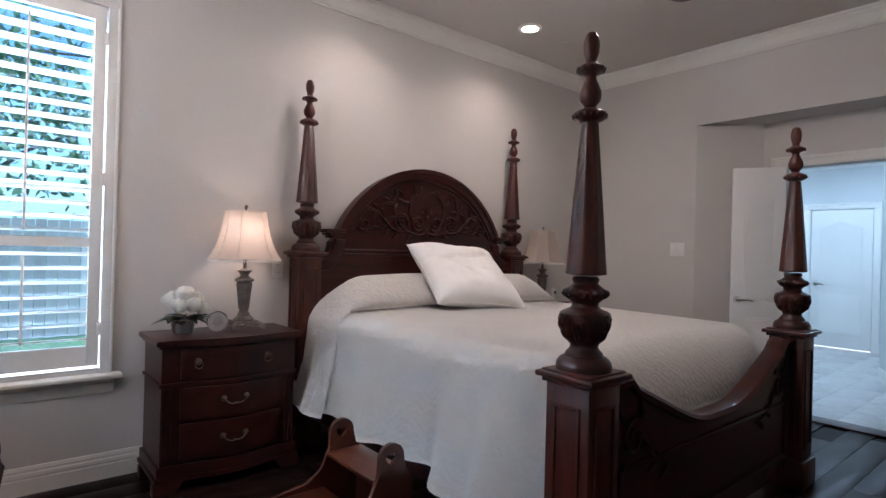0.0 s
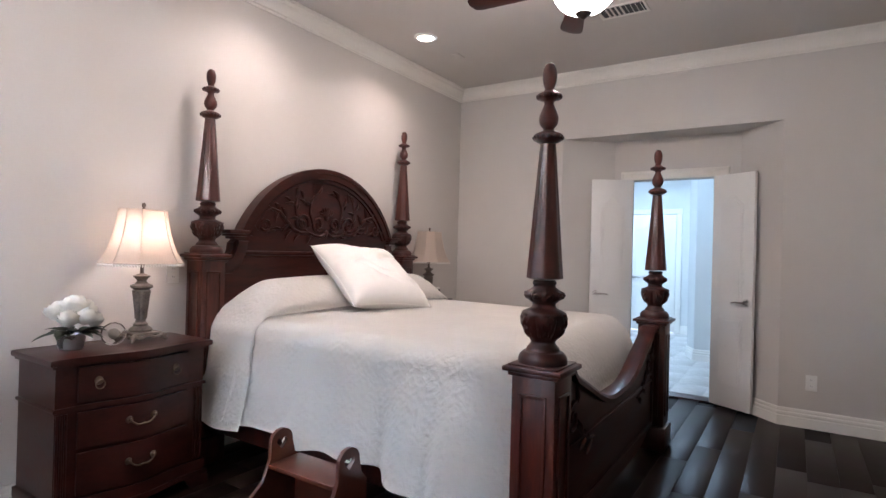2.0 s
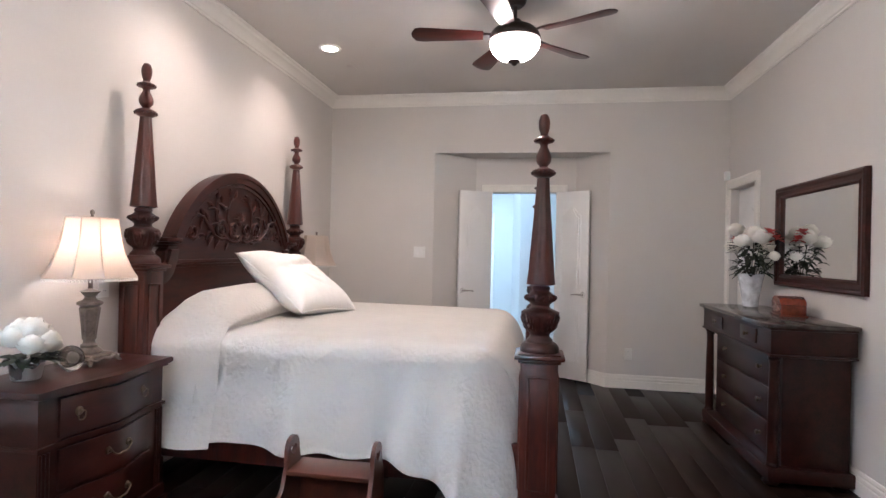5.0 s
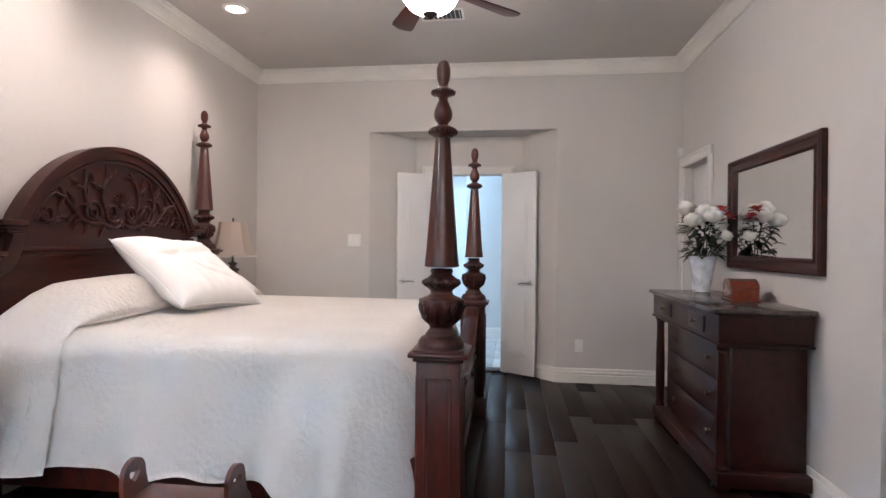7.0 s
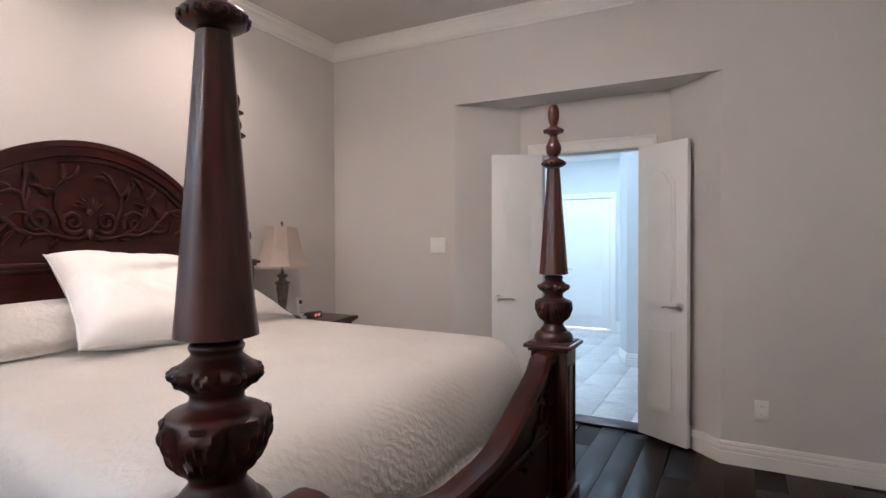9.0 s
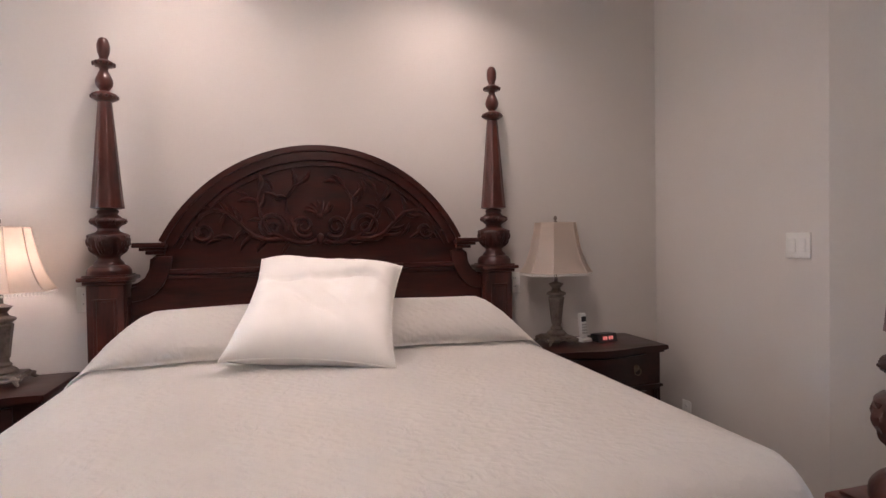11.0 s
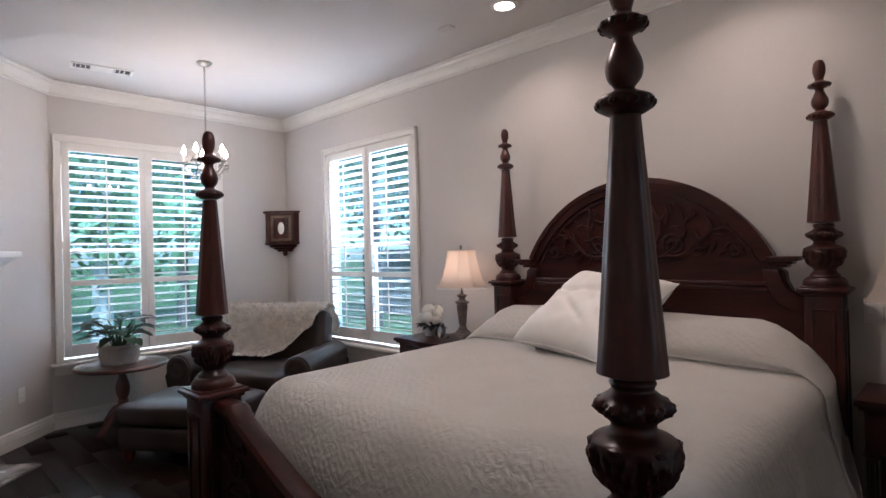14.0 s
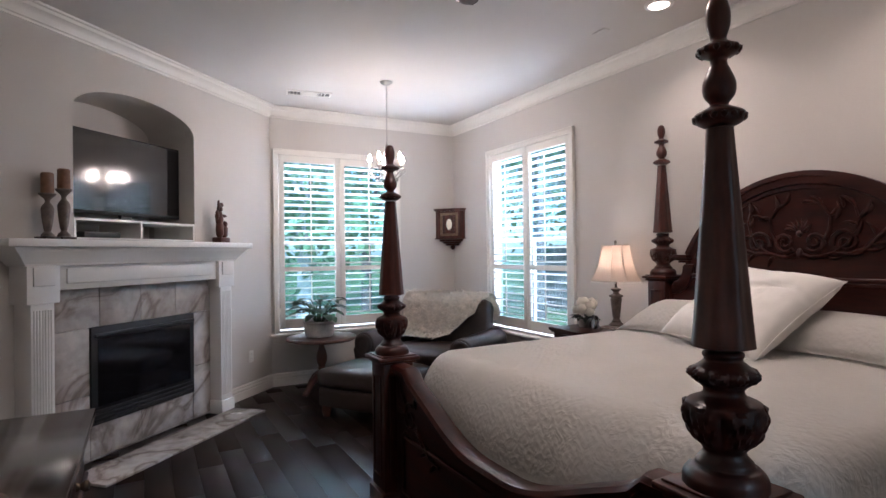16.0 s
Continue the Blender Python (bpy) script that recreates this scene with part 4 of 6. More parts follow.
edge = [(0.312 * u * (1 - 0.10 * (1 - v * v) * abs(u)), 0.325 * v * (1 - 0.10 * (1 - u * u) * abs(v)), 0) for u, v in
        [(t, -1) for t in np.linspace(-1, 1, 15)] + [(1, t) for t in np.linspace(-1, 1, 15)[1:]] + [(t, 1) for t in np.linspace(1, -1, 15)[1:]] + [(-1, t) for t in np.linspace(1, -1, 15)[1:]]]
tube(bm, edge, 0.0025, 6)
part("piping", bm, CUSH, cu)


# ---- nightstands ----
def pull(bm, c, w):
    """A bail pull with two rosettes; c on the drawer's face, looking to -y."""
    x, y, z = c
    for s in (-1, 1):
        lathe(bm, [(0.002, 0), (0.017, 0), (0.015, 0.006), (0.007, 0.009), (0.007, 0.018), (0.002, 0.02)], 12, m=pose(x + s * w / 2, y, z, 90))
    n = 12
    tube(bm, [(x - w / 2 + w * i / n, y - 0.018 - 0.006 * math.sin(math.pi * i / n), z - 0.032 * math.sin(math.pi * i / n) ** 0.7 + 0.008 * math.exp(-((i / n - 0.5) / 0.12) ** 2)) for i in range(n + 1)], 0.0045, 6)


def ring_pull(bm, c):
    x, y, z = c
    lathe(bm, [(0.002, 0), (0.020, 0), (0.016, 0.007), (0.006, 0.010), (0.006, 0.016), (0.002, 0.018)], 12, m=pose(x, y, z, 90))
    tube(bm, [(x + 0.020 * math.sin(a), y - 0.016, z - 0.016 - 0.020 * math.cos(a)) for a in np.linspace(0, 2 * math.pi, 15)], 0.003, 5)


def nightstand(m, label):
    """0.77 wide, 0.45 deep, 0.785 high; back at y = 0, front looks to -y; serpentine front."""
    ns = thing("nightstand", m, label, "nightstand", "pair of nightstands")
    W = 0.355

    def front(off, w=W, depth=0.385):
        pts = []
        for t in np.linspace(-1, 1, 25):
            pts.append((t * w, -(depth + off + 0.045 * (0.5 + 0.5 * math.cos(math.pi * t)) - 0.012 * math.sin(math.pi * abs(t)) ** 2)))
        return pts
    bm = prism(B(), front(0) + [(W, -0.005), (-W, -0.005)], "z", 0.12, 0.745)
    part("body", bm, DARKWOOD, ns)
    bm = prism(B(), front(0.035, 0.388) + [(0.388, 0), (-0.388, 0)], "z", 0.755, 0.785, bev=0.009)
    prism(bm, front(0.018, 0.372) + [(0.372, 0), (-0.372, 0)], "z", 0.742, 0.7545)
    part("top", bm, DARKWOOD, ns)
    bm = prism(B(), front(0.012, 0.366) + [(0.366, -0.002), (-0.366, -0.002)], "z", 0.545, 0.563, bev=0.005)
    part("waist_moulding", bm, DARKWOOD, ns)
    bm = prism(B(), front(0.014, 0.370) + [(0.370, -0.002), (-0.370, -0.002)], "z", 0.085, 0.14, bev=0.006)
    prism(bm, front(0.024, 0.380) + [(0.380, -0.002), (-0.380, -0.002)], "z", 0.06, 0.085, bev=0.004)
    part("base_moulding", bm, DARKWOOD, ns)
    for sx in (-1, 1):
        for y0 in (-0.41, -0.10):
            bm = prism(B(), [(sx * 0.385, 0), (sx * 0.385, 0.06), (sx * 0.24, 0.06), (sx * 0.27, 0.03), (sx * 0.29, 0)], "y", y0, y0 + 0.06, bev=0.004)
            part("bracket_foot", bm, DARKWOOD, ns)
        bm = B()
        for k in range(3):
            tube(bm, [(sx * (0.352 - 0.018 * k - 0.006), -0.388, 0.15), (sx * (0.352 - 0.018 * k - 0.006), -0.388, 0.535)], 0.006, 8)
        part("reeded_pilaster", bm, DARKWOOD, ns)
    for z0, z1, kind in ((0.575, 0.735, "ring"), (0.365, 0.53, "bail"), (0.155, 0.345, "bail")):
        w = 0.275
        f = [(x, y) for x, y in front(0.012) if abs(x) <= w]
        bm = prism(B(), f + [(f[-1][0], -0.37), (f[0][0], -0.37)], "z", z0, z1, bev=0.004)
        dr = part("drawer_front", bm, DARKWOOD, ns)
        yy = lambda x: -(0.397 + 0.045 * (0.5 + 0.5 * math.cos(math.pi * x / W)) - 0.012 * math.sin(math.pi * abs(x) / W) ** 2)
        zc = (z0 + z1) / 2
        if kind == "ring":
            for x in (-0.185, 0.185):
                bm = B()
                ring_pull(bm, (x, yy(x), zc + 0.01))
                part("ring_pull", bm, BRASS, dr, "aged brass ring pull")
        else:
            bm = B()
            pull(bm, (0, yy(0) + 0.003, zc + 0.012), 0.12)
            part("bail_pull", bm, BRASS, dr, "aged brass bail pull")
    return ns


nightstand(pose(-3.665, -0.022, 0), "dark mahogany three-drawer nightstand holding a lit lamp")
nightstand(pose(-0.645, -0.022, 0), "dark mahogany three-drawer nightstand in the corner")


# ---- table lamps ----
def table_lamp(m, label):
    la = thing("table_lamp", m, label, "lamp", "pair of table lamps")
    bm = B()
    sq = [(c * 0.075, s * 0.075) for c, s in ((-1, -1), (1, -1), (1, 1), (-1, 1))]
    prism(bm, sq, "z", 0.032, 0.046, bev=0.004)
    for a in range(4):
        r = pose(0, 0, 0, 0, 0, 90 * a + 45)
        tube(bm, [r @ Vector(p) for p in ((0.06, 0, 0.034), (0.10, 0, 0.030), (0.120, 0, 0.016), (0.128, 0, 0.006), (0.138, 0, 0.008))], [0.012, 0.014, 0.011, 0.007, 0.004], 8)
    for a in range(4):
        r = pose(0, 0, 0, 0, 0, 90 * a)
        tube(bm, [r @ Vector((-0.095 + 0.019 * i, -0.08, 0.026 + 0.006 * math.sin(i * 1.57))) for i in range(11)], 0.007, 6)
    part("foot", bm, PEWTER, la)
    pr = [(0.052, 0.046), (0.058, 0.056), (0.050, 0.066), (0.034, 0.076), (0.036, 0.086), (0.026, 0.096), (0.024, 0.108), (0.030, 0.116), (0.034, 0.16), (0.042, 0.23), (0.046, 0.262), (0.038, 0.270), (0.056, 0.282), (0.054, 0.292), (0.030, 0.302), (0.022, 0.316), (0.034, 0.332), (0.044, 0.342), (0.024, 0.350), (0.010, 0.356), (0.009, 0.40)]
    bm = lathe(B(), pr, 40, ridge=10, depth=0.14, only=(0.115, 0.25))
    part("column", bm, PEWTER, la)
    bm = lathe(B(), [(0.014, 0.40), (0.014, 0.47), (0.008, 0.472)], 12)
    part("socket", bm, BRASS, la)
    bm = blob(B(), (0, 0, 0.545 - 0.02), (0.022, 0.022, 0.035), 2)
    part("bulb", bm, CUSH, la)
    # Bell shade with cut corners, open above and below.
    prof = [(0.108, 0.692), (0.112, 0.66), (0.122, 0.60), (0.138, 0.53), (0.162, 0.46), (0.190, 0.412)]

    def octo(r):
        k = 0.72
        return [(c * r * a, s * r * b) for c, s, a, b in ((1, -1, 1, k * 0.55), (1, 1, 1, k * 0.55), (1, 1, k * 0.75, 0.88), (-1, 1, k * 0.75, 0.88), (-1, 1, 1, k * 0.55), (-1, -1, 1, k * 0.55), (-1, -1, k * 0.75, 0.88), (1, -1, k * 0.75, 0.88))]
    bm = B()
    rings = [[bm.verts.new((x, y, z)) for x, y in octo(r)] for r, z in smooth_profile(prof, 3)]
    for a, b in zip(rings, rings[1:]):
        for i in range(8):
            bm.faces.new((a[i], a[(i + 1) % 8], b[(i + 1) % 8], b[i]))
    bmesh.ops.solidify(bm, geom=bm.faces[:], thickness=0.0015)
    sh = part("shade", bm, SHADE, la, "cream linen bell shade", sharp=25)
    bm = B()
    for k in range(8):
        tube(bm, [(octo(r * 1.006)[k][0], octo(r * 1.006)[k][1], z) for r, z in smooth_profile(prof, 3)], 0.0028, 5)
    for r, z in (prof[0], prof[-1]):
        o = octo(r * 1.006)
        tube(bm, [(x, y, z) for x, y in o + o[:1]], 0.0035, 5)
    part("piping", bm, SHADE, sh)
    bm = B()
    o = octo(0.19)
    for k in range(8):
        (x0, y0), (x1, y1) = o[k], o[(k + 1) % 8]
        n = max(2, int(math.hypot(x1 - x0, y1 - y0) / 0.013))
        for i in range(n):
            t = i / n
            blob(bm, (x0 + (x1 - x0) * t, y0 + (y1 - y0) * t, 0.400), (0.0045, 0.0045, 0.008), 1)
    part("bead_fringe", bm, CUSH, sh)
    bm = B()
    tube(bm, [(0.0, 0, 0.44), (0.05, 0, 0.52), (0.048, 0, 0.62), (0.0, 0, 0.69)], 0.002, 5)
    tube(bm, [(0.0, 0, 0.44), (-0.05, 0, 0.52), (-0.048, 0, 0.62), (0.0, 0, 0.69)], 0.002, 5)
    tube(bm, [(-0.105, 0, 0.688), (0.105, 0, 0.688)], 0.002, 5)
    lathe(bm, [(0.003, 0.69), (0.010, 0.70), (0.005, 0.708), (0.011, 0.718), (0.009, 0.728), (0.002, 0.735)], 10)
    part("finial", bm, PEWTER, la)
    return la


table_lamp(pose(-3.53, -0.175, 0.786), "lit table lamp with cream bell shade and carved column")
table_lamp(pose(-0.815, -0.18, 0.786), "unlit table lamp with cream bell shade and carved column")


# ---- flowers, clock and telephone ----
def peony(bm, c, r, seed=0):
    """A ball of cupped petals."""
    rnd = random.Random(seed)
    blob(bm, c, (r * 0.62, r * 0.62, r * 0.55), 2, 0.25, seed=seed)
    for i in range(26):
        a, e = i * 2.4, math.asin(-0.25 + 1.2 * i / 26)
        d = Vector((math.cos(a) * math.cos(e), math.sin(a) * math.cos(e), math.sin(e)))
        s = d.cross(Vector((0.2, 0.1, 1))).normalized()
        u = s.cross(d)
        base = Vector(c) + d * r * 0.5
        w = r * rnd.uniform(0.45, 0.6)
        rows = []
        for t, k, out in ((0, 0.5, 0.0), (0.5, 1.0, 0.34), (1.0, 0.75, 0.42 + rnd.uniform(0, 0.2))):
            mid = base + u * w * (t - 0.4) * 1.4 + d * r * out
            rows.append([bm.verts.new(mid + s * w * k * q - d * r * 0.16 * q * q + d * 0.05 * r * rnd.uniform(-1, 1)) for q in (-1, -0.4, 0.4, 1)])
        for p, q in zip(rows, rows[1:]):
            for j in range(3):
                bm.faces.new((p[j], p[j + 1], q[j + 1], q[j]))


fl = thing("flower_arrangement", pose(-3.87, -0.19, 0.786) @ Matrix.Diagonal((1.08, 1.08, 1.12, 1)), "white silk roses in a small silver pot", "flowers")
bm = lathe(B(), [(0.045, 0), (0.048, 0.004), (0.058, 0.055), (0.063, 0.062), (0.058, 0.064), (0.046, 0.03)], 20)
part("pot", bm, SILVER, fl)
rnd = random.Random(4)
for c, r in (((0, -0.02, 0.17), 0.062), ((0.055, 0.0, 0.15), 0.052), ((-0.055, 0.01, 0.15), 0.052), ((0.02, 0.05, 0.165), 0.055), ((0.03, -0.06, 0.13), 0.05), ((-0.035, -0.055, 0.125), 0.048), ((0.08, -0.03, 0.11), 0.042)):
    bm = B()
    peony(bm, c, r * 0.95, int(r * 1000) + int(c[0] * 100))
    part("bloom", bm, PETAL, fl, sharp=60)
bm = B()
for i in range(26):
    a = rnd.uniform(0, 6.28)
    leaf_quad(bm, (0.03 * math.cos(a), 0.03 * math.sin(a), 0.07), (math.cos(a), math.sin(a), rnd.uniform(0.0, 0.6)), rnd.uniform(0.08, 0.12), 0.042, 0.3)
part("foliage", bm, DULLLEAF, fl, sharp=180)
ck = thing("crystal_clock", pose(-3.70, -0.24, 0.786, 0, 0, -20), "small round cut-crystal desk clock", "clock")
bm = lathe(B(), [(0.030, -0.016), (0.052, -0.012), (0.058, 0), (0.052, 0.012), (0.030, 0.016)], 14, m=pose(0, 0, 0.057, 78))
part("crystal_body", bm, CRYSTAL, ck, sharp=5)
bm = lathe(B(), [(0.026, 0.0162), (0.026, 0.020), (0.022, 0.021)], 20, m=pose(0, 0, 0.057, 78))
part("bezel", bm, NICKEL, ck)
ph = thing("cordless_phone", pose(-0.65, -0.20, 0.786, 0, 0, 10), "white cordless telephone standing in its cradle", "telephone")
bm = B()
box(bm, -0.035, -0.035, 0, 0.035, 0.035, 0.022, 0.006)
part("cradle", bm, PLASTIC, ph)
bm = B()
box(bm, -0.023, -0.013, 0.022, 0.023, 0.013, 0.165, 0.008, pose(0, 0, 0, -6))
hs = part("handset", bm, PLASTIC, ph)
bm = B()
box(bm, -0.016, -0.0165, 0.115, 0.016, -0.0125, 0.145, 0.001, pose(0, 0, 0, -6))
part("display", bm, DARKPLASTIC, hs)
bm = B()
for i in range(3):
    for j in range(4):
        box(bm, -0.016 + 0.012 * i, -0.0155, 0.045 + 0.016 * j, -0.008 + 0.012 * i, -0.0125, 0.055 + 0.016 * j, 0.001, pose(0, 0, 0, -6))
part("keypad", bm, NICKEL, hs)
ac = thing("alarm_clock", pose(-0.53, -0.22, 0.786, 0, 0, 8), "low black alarm clock with red digits", "clock")
bm = prism(B(), [(-0.04, 0), (0.04, 0), (0.035, 0.042), (-0.025, 0.045)], "x", -0.07, 0.07, bev=0.004)
part("case", bm, DARKPLASTIC, ac)
bm = B()
for x in (-0.03, -0.012, 0.012, 0.03):
    box(bm, x - 0.006, -0.0385, 0.012, x + 0.006, -0.034, 0.032, 0, pose(0, 0.0, 0, 0))
part("digit_bars", bm, REDLED, ac)

# ---- bedside steps ----
st = thing("bed_steps", pose(-3.47, -1.375, 0) @ Matrix.Diagonal((0.95, 0.95, 0.9, 1)), "cherry wood bedside step stool with heart cut-outs", "step stool")


def heart(cx, cz, r):
    return [(cx + r * 16 * math.sin(t) ** 3 / 16, cz + r * (13 * math.cos(t) - 5 * math.cos(2 * t) - 2 * math.cos(3 * t) - math.cos(4 * t)) / 16) for t in np.linspace(0, 2 * math.pi, 25)[:-1]]


for y in (-0.225, 0.205):
    bm = B()
    out = [(0.17, 0), (0.17, 0.36), (0.135, 0.40), (0.12, 0.46)] + [(0.055 + 0.065 * math.cos(a), 0.47 + 0.065 * math.sin(a)) for a in np.linspace(0, math.pi, 11)] + [(-0.01, 0.40), (-0.05, 0.30), (-0.12, 0.24), (-0.30, 0.215), (-0.33, 0.18), (-0.33, 0), (-0.25, 0), (-0.22, 0.05), (-0.15, 0.07), (0.02, 0.07), (0.07, 0.05), (0.09, 0)]
    ht = heart(0.055, 0.465, 0.032)
    pos = [bm.verts.new((x, y, z)) for x, z in out]
    hv = [bm.verts.new((x, y, z)) for x, z in ht]
    es = [bm.edges.new((v[i], v[(i + 1) % len(v)])) for v in (pos, hv) for i in range(len(v))]
    bmesh.ops.triangle_fill(bm, use_beauty=True, use_dissolve=False, edges=es)
    r = bmesh.ops.extrude_face_region(bm, geom=bm.faces[:])
    bmesh.ops.translate(bm, verts=[v for v in r["geom"] if isinstance(v, bmesh.types.BMVert)], vec=(0, 0.02, 0))
    part("side_panel", bm, CHERRY, st)
for x0, x1, z in ((-0.03, 0.165, 0.36), (-0.33, -0.04, 0.19)):
    bm = box(B(), x0, -0.2045, z, x1, 0.2045, z + 0.022, 0.005)
    part("tread", bm, CHERRY, st)
for x, z0, z1 in ((0.14, 0.08, 0.359), (-0.04, 0.09, 0.189)):
    bm = box(B(), x, -0.2045, z0, x + 0.018, 0.2045, z1)
    part("riser", bm, CHERRY, st)

# ---- dresser, mirror and what stands on it ----
dz = 0.97
dr = thing("dresser", pose(-1.645, YS + 0.02, 0, 0, 0, 180), "dark mahogany chest of drawers with a dark marble top", "dresser")
bm = box(B(), -0.60, -0.385, 0.11, 0.60, -0.01, 0.79, 0.004)
part("body", bm, DARKWOOD, dr)
bm = box(B(), -0.655, -0.475, 0.79, 0.655, -0.005, 0.935, 0.005)
part("frieze_case", bm, DARKWOOD, dr)
bm = box(B(), -0.665, -0.485, 0.775, 0.665, -0.004, 0.789, 0.004)
box(bm, -0.66, -0.482, 0.9355, 0.66, -0.004, 0.948, 0.004)
part("moulding", bm, DARKWOOD, dr)
bm = box(B(), -0.68, -0.505, 0.9485, 0.68, 0, dz + 0.005, 0.006)
part("marble_top", bm, GRANITE, dr, "dark polished marble top")
bm = box(B(), -0.655, -0.475, 0.03, 0.655, -0.005, 0.11, 0.006)
part("plinth", bm, DARKWOOD, dr)
for sx in (-1, 1):
    bm = lathe(B(), smooth_profile([(0.036, 0.112), (0.036, 0.125), (0.030, 0.14), (0.032, 0.16), (0.031, 0.45), (0.026, 0.72), (0.032, 0.735), (0.028, 0.748), (0.036, 0.76), (0.036, 0.774)], 3), 20, (sx * 0.605, -0.435))
    part("column", bm, DARKWOOD, dr)
    for y in (-0.44, -0.06):
        bm = lathe(B(), [(0.035, 0.0), (0.046, 0.012), (0.046, 0.026), (0.034, 0.030)], 16, (sx * 0.60, y))
        part("bun_foot", bm, DARKWOOD, dr)
    bm = box(B(), sx * 0.19 - 0.135 + sx * 0.125, -0.485, 0.82, sx * 0.19 + 0.135 + sx * 0.125, -0.4755, 0.915, 0.004)
    d = part("drawer_front", bm, DARKWOOD, dr)
    bm = lathe(B(), [(0.004, 0), (0.012, 0.002), (0.007, 0.010), (0.015, 0.020), (0.013, 0.028), (0.003, 0.031)], 14, m=pose(sx * 0.315, -0.485, 0.868, 90))
    part("knob", bm, BRASS, d, "aged brass knob")
for z0, z1 in ((0.56, 0.76), (0.345, 0.545), (0.13, 0.33)):
    bm = box(B(), -0.545, -0.400, z0, 0.545, -0.3855, z1, 0.004)
    d = part("drawer_front", bm, DARKWOOD, dr)
    for x in (-0.33, 0.33):
        bm = lathe(B(), [(0.004, 0), (0.014, 0.002), (0.008, 0.010), (0.017, 0.022), (0.015, 0.030), (0.003, 0.034)], 14, m=pose(x, -0.400, (z0 + z1) / 2, 90))
        part("knob", bm, BRASS, d, "aged brass knob")

mi = thing("wall_mirror", pose(-1.76, YS, 1.53, 0, 0, 180), "rectangular wall mirror in a moulded dark wood frame", "mirror")
hw, hh = 0.592, 0.376
bm = B()
prof = [(0.0, -0.002), (0.0, -0.032), (0.012, -0.042), (0.026, -0.038), (0.036, -0.028), (0.060, -0.024), (0.076, -0.030), (0.086, -0.018), (0.092, -0.002)]
corners = [(-hw, -hh), (hw, -hh), (hw, hh), (-hw, hh)]
rings = [[bm.verts.new((cx - math.copysign(o, cx), y, cz - math.copysign(o, cz))) for o, y in prof] for cx, cz in corners]
for i in range(4):
    a, b = rings[i], rings[(i + 1) % 4]
    for j in range(len(prof)):
        bm.faces.new((a[j], a[(j + 1) % len(prof)], b[(j + 1) % len(prof)], b[j]))
part("mirror_frame", bm, WOODX, mi, sharp=25)
bm = box(B(), -hw + 0.088, -0.012, -hh + 0.088, hw - 0.088, -0.004, hh - 0.088)
part("mirror_plate", bm, MIRROR, mi)

bq = thing("flower_vase", pose(-1.14, -3.97, dz + 0.006) @ Matrix.Diagonal((1.1, 1.1, 1.06, 1)), "white peonies and red sprays in a frosted glass vase", "flowers")
bm = lathe(B(), smooth_profile([(0.045, 0), (0.052, 0.006), (0.055, 0.05), (0.070, 0.15), (0.085, 0.225), (0.088, 0.24), (0.080, 0.238), (0.06, 0.15), (0.04, 0.03)], 3), 28)
part("vase", bm, VASEGLASS, bq, "frosted etched glass vase")
rnd = random.Random(11)
heads = [((0.0, -0.02, 0.52), 0.075), ((0.12, -0.06, 0.47), 0.07), ((-0.13, -0.02, 0.50), 0.062), ((0.02, -0.14, 0.44), 0.075), ((0.18, 0.06, 0.43), 0.062), ((-0.09, 0.09, 0.47), 0.06), ((0.07, 0.08, 0.56), 0.062),
         ((-0.05, -0.17, 0.36), 0.036), ((0.10, -0.17, 0.30), 0.034), ((0.19, -0.06, 0.35), 0.038), ((-0.14, -0.10, 0.37), 0.04)]
bm = B()
for (x, y, z), r in heads:
    tube(bm, [(0.0, 0.0, 0.15), (x * 0.4, y * 0.4, 0.15 + 0.5 * (z - 0.15)), (x, y, z)], 0.003, 5)
part("stem_cluster", bm, DULLLEAF, bq)
for k, (c, r) in enumerate(heads):
    bm = B()
    peony(bm, c, r, 40 + k)
    part("bloom", bm, PETAL, bq, sharp=60)
bm = B()
for i in range(110):
    a, z = rnd.uniform(0, 6.28), rnd.uniform(0.24, 0.46)
    q = rnd.uniform(0.02, 0.10)
    leaf_quad(bm, (q * math.cos(a), q * math.sin(a), z), (math.cos(a), math.sin(a), rnd.uniform(-0.5, 0.7)), rnd.uniform(0.06, 0.10), 0.036, 0.3)
part("foliage", bm, DULLLEAF, bq, sharp=180)
bm = B()
for c in ((-0.17, -0.10, 0.50), (-0.15, -0.06, 0.55), (-0.02, 0.10, 0.50)):
    for i in range(16):
        a = rnd.uniform(0, 6.28)
        leaf_quad(bm, c, (math.cos(a), math.sin(a), rnd.uniform(-0.4, 1.2)), 0.055, 0.028, 0.1)
part("red_spray", bm, REDPETAL, bq, sharp=180)

jb = thing("jewellery_box", pose(-1.76, -3.99, dz + 0.006, 0, 0, 172), "domed reddish wooden jewellery box with metal scrolls", "box")
bm = box(B(), -0.115, -0.075, 0.012, 0.115, 0.075, 0.075, 0.004)
box(bm, -0.125, -0.085, 0, 0.125, 0.085, 0.0115, 0.003)
part("body", bm, REDWOOD, jb)
bm = prism(B(), [(-0.118 + 0.236 * t, 0.0765 + 0.055 * math.sin(math.pi * t) ** 0.6) for t in np.linspace(0, 1, 15)], "y", -0.078, 0.078, bev=0.003)
part("lid", bm, REDWOOD, jb)
bm = B()
for m in (-1, 1):
    tube(bm, [(x, -0.0785, z) for x, z in spiral(m * 0.035, 0.045, 0.025, 0.006, 0, m * 1.3)], 0.0025, 5)
    tube(bm, [(m * x, -0.0785, z) for x, z in ((0.06, 0.045), (0.075, 0.055), (0.09, 0.04))], 0.0025, 5)
